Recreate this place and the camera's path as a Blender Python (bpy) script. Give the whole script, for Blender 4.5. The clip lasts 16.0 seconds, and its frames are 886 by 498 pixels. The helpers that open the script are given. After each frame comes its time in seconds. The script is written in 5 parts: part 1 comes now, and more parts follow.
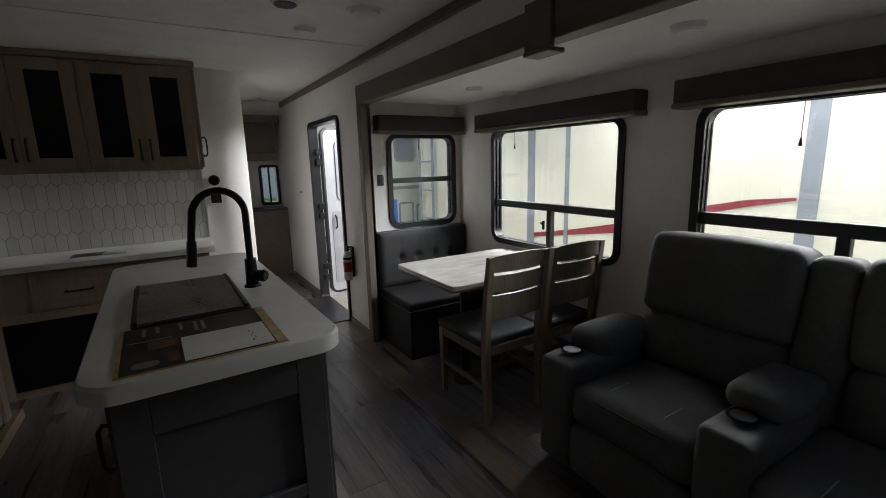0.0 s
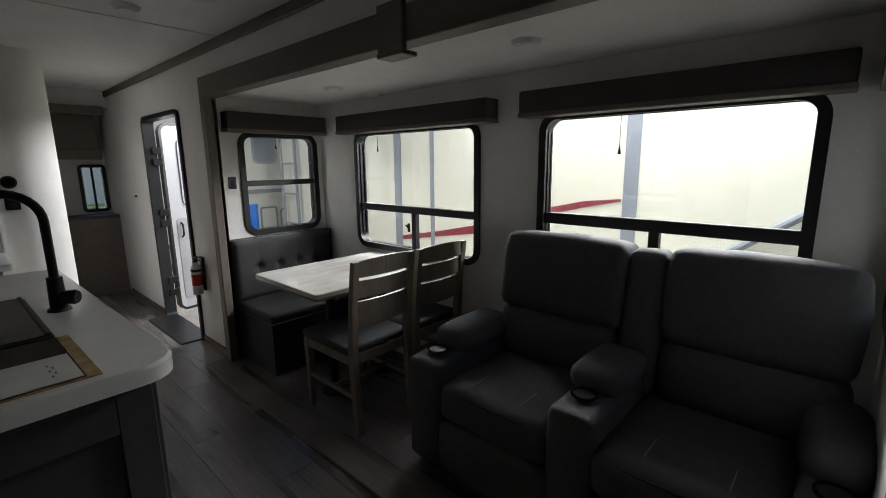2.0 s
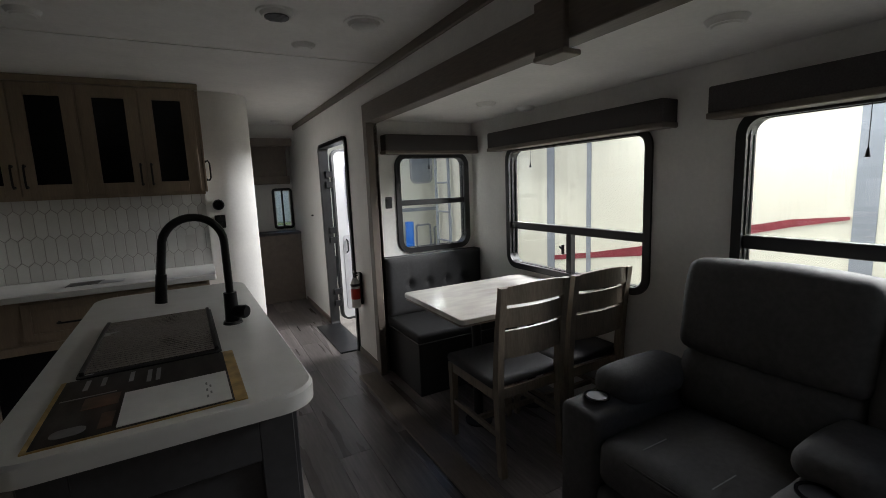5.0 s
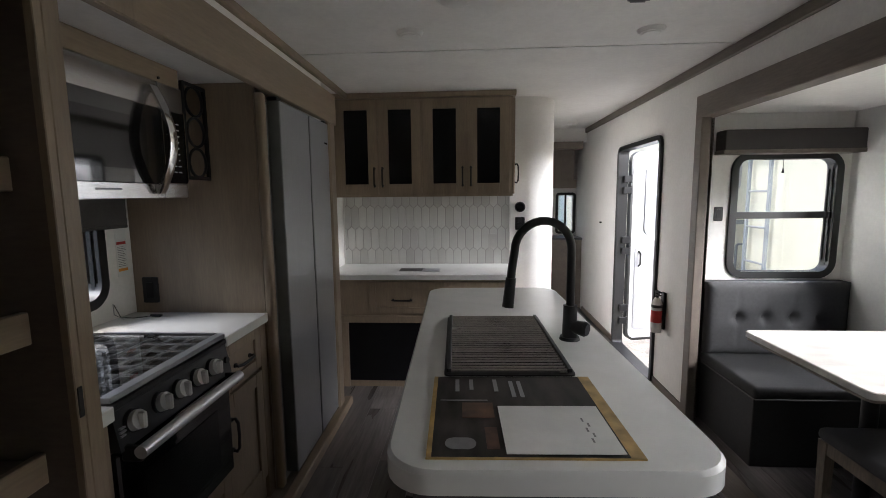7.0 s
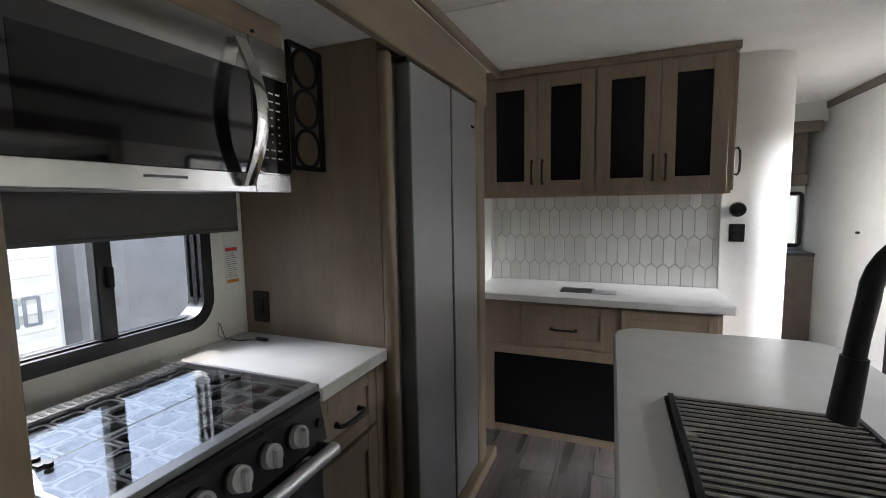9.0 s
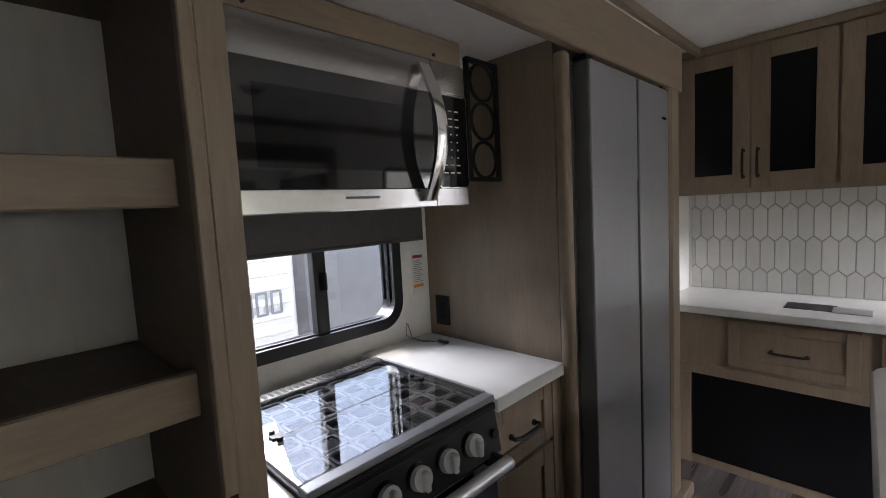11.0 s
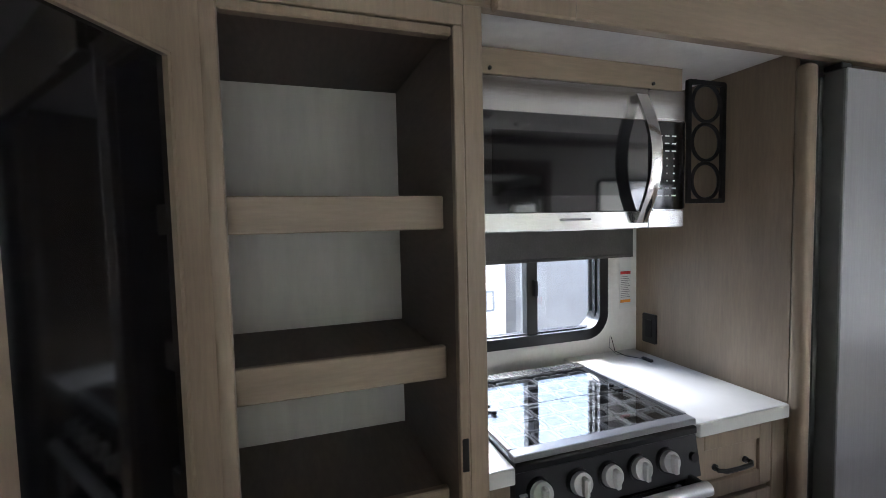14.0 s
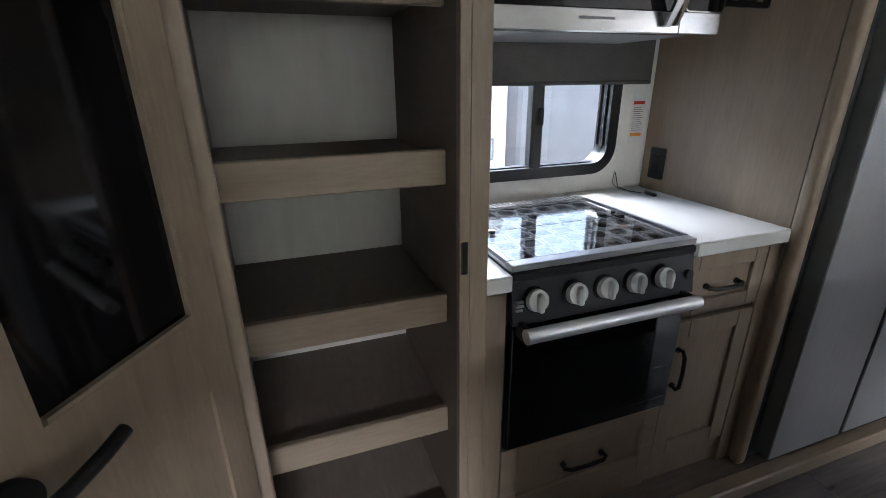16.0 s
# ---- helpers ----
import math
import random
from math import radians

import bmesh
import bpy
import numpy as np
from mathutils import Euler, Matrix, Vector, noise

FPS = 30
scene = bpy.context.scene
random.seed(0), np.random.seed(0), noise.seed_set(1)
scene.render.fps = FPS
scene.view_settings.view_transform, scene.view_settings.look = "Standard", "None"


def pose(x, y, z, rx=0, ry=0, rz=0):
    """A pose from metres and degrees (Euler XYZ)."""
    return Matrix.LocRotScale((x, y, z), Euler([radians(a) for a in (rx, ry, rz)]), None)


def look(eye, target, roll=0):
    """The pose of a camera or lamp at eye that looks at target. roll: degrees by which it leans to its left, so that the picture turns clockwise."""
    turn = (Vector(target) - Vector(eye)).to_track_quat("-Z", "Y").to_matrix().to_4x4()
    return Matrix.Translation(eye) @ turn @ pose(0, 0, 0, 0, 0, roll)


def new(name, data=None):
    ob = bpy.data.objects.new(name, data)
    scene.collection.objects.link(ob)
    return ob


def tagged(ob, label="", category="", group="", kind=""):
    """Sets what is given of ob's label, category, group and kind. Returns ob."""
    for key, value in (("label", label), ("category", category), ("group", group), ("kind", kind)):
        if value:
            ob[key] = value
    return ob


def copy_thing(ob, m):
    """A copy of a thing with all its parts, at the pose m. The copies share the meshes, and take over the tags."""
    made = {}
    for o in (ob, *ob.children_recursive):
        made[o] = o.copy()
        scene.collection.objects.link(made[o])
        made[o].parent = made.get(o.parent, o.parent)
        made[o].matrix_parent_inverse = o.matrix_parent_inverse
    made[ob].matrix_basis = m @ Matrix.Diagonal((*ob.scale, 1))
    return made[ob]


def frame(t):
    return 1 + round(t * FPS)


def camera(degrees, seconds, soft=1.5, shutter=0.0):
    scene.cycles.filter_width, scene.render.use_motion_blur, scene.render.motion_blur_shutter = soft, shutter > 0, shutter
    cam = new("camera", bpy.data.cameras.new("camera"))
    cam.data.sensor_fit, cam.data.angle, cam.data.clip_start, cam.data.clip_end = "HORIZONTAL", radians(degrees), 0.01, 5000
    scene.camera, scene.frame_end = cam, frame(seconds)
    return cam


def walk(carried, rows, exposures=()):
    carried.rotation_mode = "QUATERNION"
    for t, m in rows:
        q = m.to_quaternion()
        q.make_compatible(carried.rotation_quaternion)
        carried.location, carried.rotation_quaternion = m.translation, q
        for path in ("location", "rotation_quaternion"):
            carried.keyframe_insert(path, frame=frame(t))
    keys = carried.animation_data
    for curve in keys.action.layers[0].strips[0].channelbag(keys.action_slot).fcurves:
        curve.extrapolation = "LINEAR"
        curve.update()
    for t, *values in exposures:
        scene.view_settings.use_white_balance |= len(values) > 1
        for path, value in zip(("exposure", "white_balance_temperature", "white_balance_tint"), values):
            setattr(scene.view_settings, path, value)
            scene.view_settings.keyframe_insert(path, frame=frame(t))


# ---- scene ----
cam = camera(89.5, 16.0, 0.8)
PATH = [
    (0, (-0.002, 0.416, 1.397), (1.012, 2.096, 1.012), -1.5),
    (0.5, (0.007, 0.407, 1.387), (1.162, 1.995, 1.004), -1.0),
    (1, (0.023, 0.407, 1.385), (1.298, 1.9, 1.002), -0.8),
    (1.5, (0.028, 0.406, 1.389), (1.395, 1.813, 0.999), -0.6),
    (2, (0.056, 0.411, 1.391), (1.503, 1.738, 1.011), -0.6),
    (2.5, (0.043, 0.406, 1.384), (1.554, 1.664, 1.019), -0.6),
    (3, (0.053, 0.41, 1.39), (1.59, 1.637, 1.025), -0.8),
    (5.5, (0.189, 0.602, 1.392), (0.825, 2.478, 1.112), -1.4),
    (6, (0.149, 0.625, 1.407), (0.475, 2.578, 1.128), 0.0),
    (6.5, (0.061, 0.717, 1.383), (0.151, 2.699, 1.131), 0.0),
    (7, (-0.088, 0.881, 1.395), (-0.204, 2.864, 1.155), -0.6),
    (7.5, (-0.186, 1.041, 1.398), (-0.564, 2.99, 1.153), -0.7),
    (8, (-0.209, 1.244, 1.388), (-0.811, 3.138, 1.167), -0.8),
    (10.5, (-0.323, 1.598, 1.331), (-1.425, 3.251, 1.104), -2.4),
    (11, (-0.268, 1.54, 1.387), (-1.676, 2.949, 1.207), -3.1),
    (11.5, (-0.218, 1.446, 1.408), (-1.851, 2.597, 1.342), -3.2),
    (12, (-0.154, 1.418, 1.465), (-1.923, 2.35, 1.488), -2.5),
    (12.5, (-0.089, 1.416, 1.477), (-1.927, 2.202, 1.554), -1.7),
    (13, (-0.087, 1.415, 1.474), (-1.962, 2.106, 1.541), -1.2),
    (13.5, (-0.101, 1.415, 1.454), (-1.988, 2.078, 1.455), -1.2),
    (14, (-0.118, 1.432, 1.425), (-2.007, 2.076, 1.305), -1.3),
    (14.5, (-0.135, 1.442, 1.401), (-2.017, 2.072, 1.148), -1.2),
    (15, (-0.153, 1.444, 1.362), (-2.009, 2.07, 0.957), -0.7),
    (15.5, (-0.162, 1.444, 1.321), (-1.981, 2.061, 0.766), -0.6),
    (16, (-0.171, 1.442, 1.285), (-1.943, 2.052, 0.585), -0.7),
]
EXPOSURES = [(0, 1.5, 6450, 11.5), (3, 1.4, 6450, 11.5), (5.5, 1.6, 6500, 11.5), (6, 2.15, 6450, 11.5), (6.5, 2.45, 6500, 13), (7, 2.85, 6400, 14), (7.5, 2.9, 6300, 16), (8, 3.3, 6300, 14),
             (10.5, 2.95, 6250, 13), (11, 3.2, 6350, 17), (11.5, 3.75, 6400, 18.5), (12, 4.0, 6300, 17), (12.5, 4.0, 6150, 14.5), (14, 4.05, 5950, 13.5), (16, 3.85, 5900, 13)]
walk(cam, [(t, look(eye, target, roll)) for t, eye, target, roll in PATH], EXPOSURES)

# ---- light ----
world = bpy.data.worlds.new("sky")
scene.world = world
world.use_nodes = True
sky = world.node_tree.nodes.new("ShaderNodeTexSky")
sky.sky_type = "NISHITA"
sky.sun_disc = False
sky.sun_elevation, sky.sun_rotation = radians(64), radians(284)
sky.air_density, sky.dust_density = 1.0, 3.0
world.node_tree.nodes["Background"].inputs["Strength"].default_value = 0.052
world.node_tree.links.new(sky.outputs[0], world.node_tree.nodes["Background"].inputs["Color"])
sun = new("sun", bpy.data.lights.new("sun", "SUN"))
sun.data.energy, sun.data.angle, sun.data.color = 0.30, radians(0.6), (1.0, 0.95, 0.88)
sun.matrix_world = look((-4.0, 1.0, 8.5), (0, 0, 0))


def sky_lamp(at, target, w, h, power):
    """An area lamp outside a window, above its head, standing in for the open sky's light."""
    la = new("sky_light", bpy.data.lights.new("sky_light", "AREA"))
    la.data.shape, la.data.size, la.data.size_y, la.data.energy = "RECTANGLE", w, h, power
    la.data.color = (0.97, 0.985, 1.0)
    la.matrix_world = look(at, target)


sky_lamp((3.35, 1.05, 2.15), (2.1, 1.05, 1.2), 1.4, 0.6, 38)
sky_lamp((3.35, 2.6, 2.15), (2.1, 2.6, 1.2), 1.4, 0.6, 26)
sky_lamp((3.05, 4.3, 2.15), (1.3, 4.55, 0.9), 0.9, 0.7, 28)
sky_lamp((-2.9, 2.26, 2.0), (-1.6, 2.26, 1.1), 0.9, 0.6, 9)


# ---- materials ----
def material(name, color, rough=0.6, metal=0.0, scale=30.0, vary=0.15, stretch=(1, 1, 1), bump=0.0, bump_scale=200.0, spec=0.5, rand=0.0, big=0.1):
    m = bpy.data.materials.new(name)
    m.use_nodes = True
    nt = m.node_tree
    b = nt.nodes["Principled BSDF"]
    b.inputs["Roughness"].default_value = rough
    b.inputs["Metallic"].default_value = metal
    b.inputs["Specular IOR Level"].default_value = spec
    tc = nt.nodes.new("ShaderNodeTexCoord")
    mp = nt.nodes.new("ShaderNodeMapping")
    mp.inputs["Scale"].default_value = stretch
    nt.links.new(tc.outputs["Object"], mp.inputs["Vector"])
    vec = mp.outputs["Vector"]
    if rand:
        oi = nt.nodes.new("ShaderNodeObjectInfo")
        add = nt.nodes.new("ShaderNodeVectorMath")
        sc = nt.nodes.new("ShaderNodeMath")
        sc.operation, sc.inputs[1].default_value = "MULTIPLY", 37.0
        nt.links.new(oi.outputs["Random"], sc.inputs[0])
        nt.links.new(vec, add.inputs[0])
        nt.links.new(sc.outputs[0], add.inputs[1])
        vec = add.outputs[0]
    n1 = nt.nodes.new("ShaderNodeTexNoise")
    n1.inputs["Scale"].default_value, n1.inputs["Detail"].default_value = scale, 6
    n2 = nt.nodes.new("ShaderNodeTexNoise")
    n2.inputs["Scale"].default_value, n2.inputs["Detail"].default_value = scale * 0.13, 3
    for n in (n1, n2):
        nt.links.new(vec, n.inputs["Vector"])

    def ramp(source, amount):
        r = nt.nodes.new("ShaderNodeMapRange")
        r.inputs["From Min"].default_value, r.inputs["From Max"].default_value = 0.3, 0.7
        r.inputs["To Min"].default_value, r.inputs["To Max"].default_value = 1 - amount, 1 + amount
        nt.links.new(source, r.inputs["Value"])
        return r.outputs[0]

    def times(a, c):
        t = nt.nodes.new("ShaderNodeMath")
        t.operation = "MULTIPLY"
        nt.links.new(a, t.inputs[0])
        nt.links.new(c, t.inputs[1])
        return t.outputs[0]

    f = times(ramp(n1.outputs["Fac"], vary), ramp(n2.outputs["Fac"], big))
    if rand:
        r = nt.nodes.new("ShaderNodeMapRange")
        r.inputs["To Min"].default_value, r.inputs["To Max"].default_value = 1 - rand, 1 + rand
        nt.links.new(oi.outputs["Random"], r.inputs["Value"])
        f = times(f, r.outputs[0])
    mix = nt.nodes.new("ShaderNodeVectorMath")
    mix.operation = "SCALE"
    mix.inputs[0].default_value = color[:3]
    nt.links.new(f, mix.inputs["Scale"])
    nt.links.new(mix.outputs[0], b.inputs["Base Color"])
    rr = nt.nodes.new("ShaderNodeMapRange")
    rr.inputs["To Min"].default_value, rr.inputs["To Max"].default_value = max(rough - 0.07, 0.0), min(rough + 0.07, 1)
    nt.links.new(n2.outputs["Fac"], rr.inputs["Value"])
    nt.links.new(rr.outputs[0], b.inputs["Roughness"])
    if bump:
        nb = nt.nodes.new("ShaderNodeTexNoise")
        nb.inputs["Scale"].default_value, nb.inputs["Detail"].default_value = bump_scale, 3
        nt.links.new(vec, nb.inputs["Vector"])
        bp = nt.nodes.new("ShaderNodeBump")
        bp.inputs["Strength"].default_value, bp.inputs["Distance"].default_value = bump, 0.002
        nt.links.new(nb.outputs["Fac"], bp.inputs["Height"])
        nt.links.new(bp.outputs[0], b.inputs["Normal"])
    return m


def glass(name, tint, gloss, rough=0.0):
    m = bpy.data.materials.new(name)
    m.use_nodes = True
    nt = m.node_tree
    nt.nodes.remove(nt.nodes["Principled BSDF"])
    tr, gl, mx = (nt.nodes.new("ShaderNodeBsdf" + k) if k != "Mix" else nt.nodes.new("ShaderNodeMixShader") for k in ("Transparent", "Glossy", "Mix"))
    tr.inputs["Color"].default_value = (*tint, 1)
    gl.inputs["Roughness"].default_value = rough
    mx.inputs[0].default_value = gloss
    nt.links.new(tr.outputs[0], mx.inputs[1])
    nt.links.new(gl.outputs[0], mx.inputs[2])
    nt.links.new(mx.outputs[0], nt.nodes["Material Output"].inputs["Surface"])
    return m


WALL = material("wall_vinyl", (0.76, 0.745, 0.715), 0.7, scale=60, vary=0.03, big=0.03, bump=0.1, bump_scale=300)
CEIL = material("ceiling_vinyl", (0.82, 0.805, 0.78), 0.65, scale=40, vary=0.03, big=0.04, bump=0.08)
WOOD = material("taupe_wood", (0.255, 0.195, 0.137), 0.45, scale=22, vary=0.085, stretch=(6, 6, 0.7), bump=0.12, bump_scale=120, big=0.12)
WOODH = material("taupe_wood_level", (0.255, 0.195, 0.137), 0.45, scale=22, vary=0.085, stretch=(6, 0.7, 6), bump=0.12, bump_scale=120, big=0.12)
WOODIN = material("shelf_liner", (0.36, 0.33, 0.29), 0.6, scale=18, vary=0.1, stretch=(4, 4, 1), big=0.1)
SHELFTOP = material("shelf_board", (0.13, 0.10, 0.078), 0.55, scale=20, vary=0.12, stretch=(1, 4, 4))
BACKPAN = material("pantry_back", (0.58, 0.55, 0.51), 0.7, scale=12, vary=0.05, stretch=(3, 3, 0.6), big=0.08)
TRIMW = material("grey_wood_trim", (0.15, 0.122, 0.1), 0.5, scale=22, vary=0.15, stretch=(6, 0.7, 6), big=0.1)
CHAIRW = material("washed_grey_wood", (0.2, 0.165, 0.125), 0.38, scale=26, vary=0.18, stretch=(5, 5, 0.8), bump=0.1, big=0.15)
CHARC = material("charcoal_panel", (0.05, 0.051, 0.055), 0.5, scale=40, vary=0.12)
LEATHER = material("charcoal_leather", (0.075, 0.073, 0.072), 0.72, scale=50, vary=0.15, bump=0.35, bump_scale=260)
VINYL = material("grey_upholstery", (0.036, 0.036, 0.037), 0.75, scale=60, vary=0.12, bump=0.3, bump_scale=350)
FABRIC = material("valance_fabric", (0.05, 0.044, 0.042), 0.85, scale=160, vary=0.25, bump=0.3, bump_scale=400)
SHADE = material("roller_shade", (0.085, 0.08, 0.076), 0.8, scale=150, vary=0.12, bump=0.2, bump_scale=400)
QUARTZ = material("white_quartz", (0.72, 0.72, 0.70), 0.22, scale=14, vary=0.03, big=0.05)
MARBLE = material("marbled_laminate", (0.58, 0.555, 0.51), 0.12, scale=7, vary=0.14, stretch=(1, 2.4, 1), big=0.3)
STEEL = material("stainless_steel", (0.60, 0.59, 0.575), 0.22, metal=1.0, scale=30, vary=0.04, stretch=(20, 1, 60), big=0.03)
FRIDGE = material("fridge_steel", (0.37, 0.375, 0.39), 0.36, metal=0.5, scale=30, vary=0.05, stretch=(40, 40, 1), big=0.05)
FRSIDE = material("fridge_side", (0.16, 0.17, 0.165), 0.45, metal=0.3, scale=20, vary=0.06)
BLACK = material("black_plastic", (0.012, 0.012, 0.013), 0.38, scale=60, vary=0.1)
BLACKM = material("matte_black_metal", (0.010, 0.010, 0.011), 0.42, scale=60, vary=0.1, spec=0.35)
BGLASS = material("black_glass", (0.006, 0.006, 0.007), 0.04, scale=20, vary=0.05)
BGLASS2 = material("smoked_glass", (0.008, 0.008, 0.009), 0.2, scale=20, vary=0.05, spec=0.2)
MWGLASS = material("microwave_glass", (0.016, 0.016, 0.017), 0.03, scale=20, vary=0.05, spec=1.0)
CHROME = material("polished_steel", (0.75, 0.75, 0.74), 0.1, metal=1.0, scale=20, vary=0.02)
NICKEL = material("satin_knob", (0.62, 0.62, 0.6), 0.35, metal=0.4, scale=30, vary=0.05)
WHITEP = material("white_plastic", (0.78, 0.77, 0.74), 0.35, scale=40, vary=0.03)
GREYP = material("grey_plastic", (0.3, 0.3, 0.31), 0.5, scale=40, vary=0.05)
RED = material("red_label", (0.55, 0.03, 0.025), 0.45, scale=50, vary=0.06)
ORANGE = material("orange_label", (0.75, 0.28, 0.03), 0.5, scale=50, vary=0.06)
PAPER = material("paper", (0.72, 0.72, 0.7), 0.6, scale=30, vary=0.04)
INK = material("dark_print", (0.022, 0.019, 0.017), 0.4, scale=10, vary=0.95, stretch=(2.4, 0.7, 1), big=0.6, spec=0.25)
INKTXT = material("grey_print", (0.25, 0.25, 0.25), 0.6, scale=50, vary=0.1)
GOLD = material("tan_print", (0.42, 0.28, 0.1), 0.4, scale=25, vary=0.35)
GROUT = material("grey_grout", (0.36, 0.35, 0.33), 0.8, scale=80, vary=0.1)
TILE = material("glazed_tile", (0.62, 0.615, 0.59), 0.07, scale=12, vary=0.03, rand=0.05, bump=0.05, bump_scale=14)
PLANK = material("vinyl_plank", (0.155, 0.137, 0.130), 0.29, scale=14, vary=0.26, stretch=(6, 0.5, 6), bump=0.1, bump_scale=60, rand=0.3, big=0.38)
SUBFLOOR = material("subfloor", (0.08, 0.072, 0.066), 0.8)
CREAM = material("cream_gelcoat", (0.60, 0.59, 0.50), 0.35, scale=3, vary=0.02, big=0.03)
LEAFW = material("door_leaf_white", (0.42, 0.42, 0.43), 0.4, scale=20, vary=0.03, big=0.04)
OUTLETW = material("outlet_cream", (0.5, 0.49, 0.47), 0.3, scale=40, vary=0.03)
WHITEG = material("white_gelcoat", (0.8, 0.8, 0.78), 0.35, scale=3, vary=0.02, big=0.03)
GREYS = material("grey_decal", (0.20, 0.22, 0.25), 0.4, scale=10, vary=0.05)
REDS = material("maroon_decal", (0.20, 0.03, 0.04), 0.4, scale=10, vary=0.08)
BLUE = material("blue_plastic", (0.01, 0.16, 0.65), 0.4, scale=20, vary=0.05)
GRAVEL = material("gravel", (0.36, 0.34, 0.30), 0.9, scale=40, vary=0.35, bump=0.6, bump_scale=60, big=0.2)
GRASS = material("grass", (0.08, 0.13, 0.035), 0.9, scale=30, vary=0.4, big=0.3)
WGLASS = glass("window_glass", (0.95, 0.97, 0.96), 0.05)
STOVEGLASS = glass("cover_glass", (0.82, 0.83, 0.84), 0.26)
FROST = material("lamp_lens", (0.8, 0.79, 0.76), 0.35, scale=30, vary=0.02)


# ---- mesh helpers ----
AT = {}


def put_in(bm, tmp, m=None):
    if m is not None:
        bmesh.ops.transform(tmp, matrix=m, verts=tmp.verts)
    me = bpy.data.meshes.new("tmp")
    tmp.to_mesh(me)
    tmp.free()
    bm.from_mesh(me)
    bpy.data.meshes.remove(me)


def bx(bm, x0, x1, y0, y1, z0, z1, b=0.0, seg=1, m=None):
    t = bmesh.new()
    bmesh.ops.create_cube(t, size=1.0)
    for v in t.verts:
        v.co = Vector((x0 + (v.co.x + 0.5) * (x1 - x0), y0 + (v.co.y + 0.5) * (y1 - y0), z0 + (v.co.z + 0.5) * (z1 - z0)))
    if b:
        b = min(b, 0.49 * min(abs(x1 - x0), abs(y1 - y0), abs(z1 - z0)))
        bmesh.ops.bevel(t, geom=t.edges[:], offset=b, segments=seg, profile=0.5, affect="EDGES")
    put_in(bm, t, m)
    return bm


def box(*a, **k):
    return bx(bmesh.new(), *a, **k)


def cyl(bm, p0, p1, r0, r1=None, seg=20):
    p0, p1 = Vector(p0), Vector(p1)
    t = bmesh.new()
    bmesh.ops.create_cone(t, cap_ends=True, segments=seg, radius1=r0, radius2=r0 if r1 is None else r1, depth=(p1 - p0).length)
    put_in(bm, t, Matrix.Translation((p0 + p1) / 2) @ (p1 - p0).to_track_quat("Z", "Y").to_matrix().to_4x4())
    return bm


def tube(bm, pts, r, seg=12):
    pts = [Vector(p) for p in pts]
    rings = []
    side = None
    for i, p in enumerate(pts):
        d = (pts[min(i + 1, len(pts) - 1)] - pts[max(i - 1, 0)]).normalized()
        if side is None:
            side = d.cross(Vector((0, 0, 1)) if abs(d.z) < 0.9 else Vector((1, 0, 0))).normalized()
        side = (side - d * side.dot(d)).normalized()
        up = d.cross(side)
        rings.append([bm.verts.new(p + r * (math.cos(a) * side + math.sin(a) * up)) for a in (2 * math.pi * k / seg for k in range(seg))])
    for a, c in zip(rings, rings[1:]):
        for k in range(seg):
            bm.faces.new((a[k], a[(k + 1) % seg], c[(k + 1) % seg], c[k]))
    bm.faces.new(rings[0][::-1])
    bm.faces.new(rings[-1])
    return bm


def rr_points(u0, u1, v0, v1, r, n=7):
    r = min(r, (u1 - u0) / 2 - 1e-4, (v1 - v0) / 2 - 1e-4)
    pts = []
    for cu, cv, a0 in ((u1 - r, v1 - r, 0), (u0 + r, v1 - r, 90), (u0 + r, v0 + r, 180), (u1 - r, v0 + r, 270)):
        for k in range(n + 1):
            a = radians(a0 + 90 * k / n)
            pts.append((cu + r * math.cos(a), cv + r * math.sin(a)))
    return pts


PLACE = {"x": lambda u, v, d: (d, u, v), "y": lambda u, v, d: (u, d, v), "z": lambda u, v, d: (u, v, d)}


def ring(bm, axis, u0, u1, v0, v1, r, w, d0, d1):
    """A rounded-rectangle frame of width w between depths d0 and d1 along an axis."""
    f = PLACE[axis]
    o = rr_points(u0, u1, v0, v1, r)
    i = rr_points(u0 + w, u1 - w, v0 + w, v1 - w, max(r - w, 0.004))
    vs = [[bm.verts.new(f(u, v, d)) for u, v in q] for q, d in ((o, d0), (o, d1), (i, d1), (i, d0))]
    n = len(o)
    for a in range(4):
        p, q = vs[a], vs[(a + 1) % 4]
        for k in range(n):
            bm.faces.new((p[k], p[(k + 1) % n], q[(k + 1) % n], q[k]))
    return bm


def slab(bm, axis, u0, u1, v0, v1, r, d0, d1, soft=0.0):
    """A rounded-rectangle plate between depths d0 and d1 along an axis."""
    f = PLACE[axis]
    layers = [(0, d0), (0, d1)] if not soft else [(soft, d0), (0, d0 + soft * (1 if d1 > d0 else -1)), (0, d1 - soft * (1 if d1 > d0 else -1)), (soft, d1)]
    vs = [[bm.verts.new(f(u, v, d)) for u, v in rr_points(u0 + s, u1 - s, v0 + s, v1 - s, max(r - s, 0.002))] for s, d in layers]
    n = len(vs[0])
    for p, q in zip(vs, vs[1:]):
        for k in range(n):
            bm.faces.new((p[k], p[(k + 1) % n], q[(k + 1) % n], q[k]))
    bm.faces.new(vs[0][::-1])
    bm.faces.new(vs[-1])
    return bm


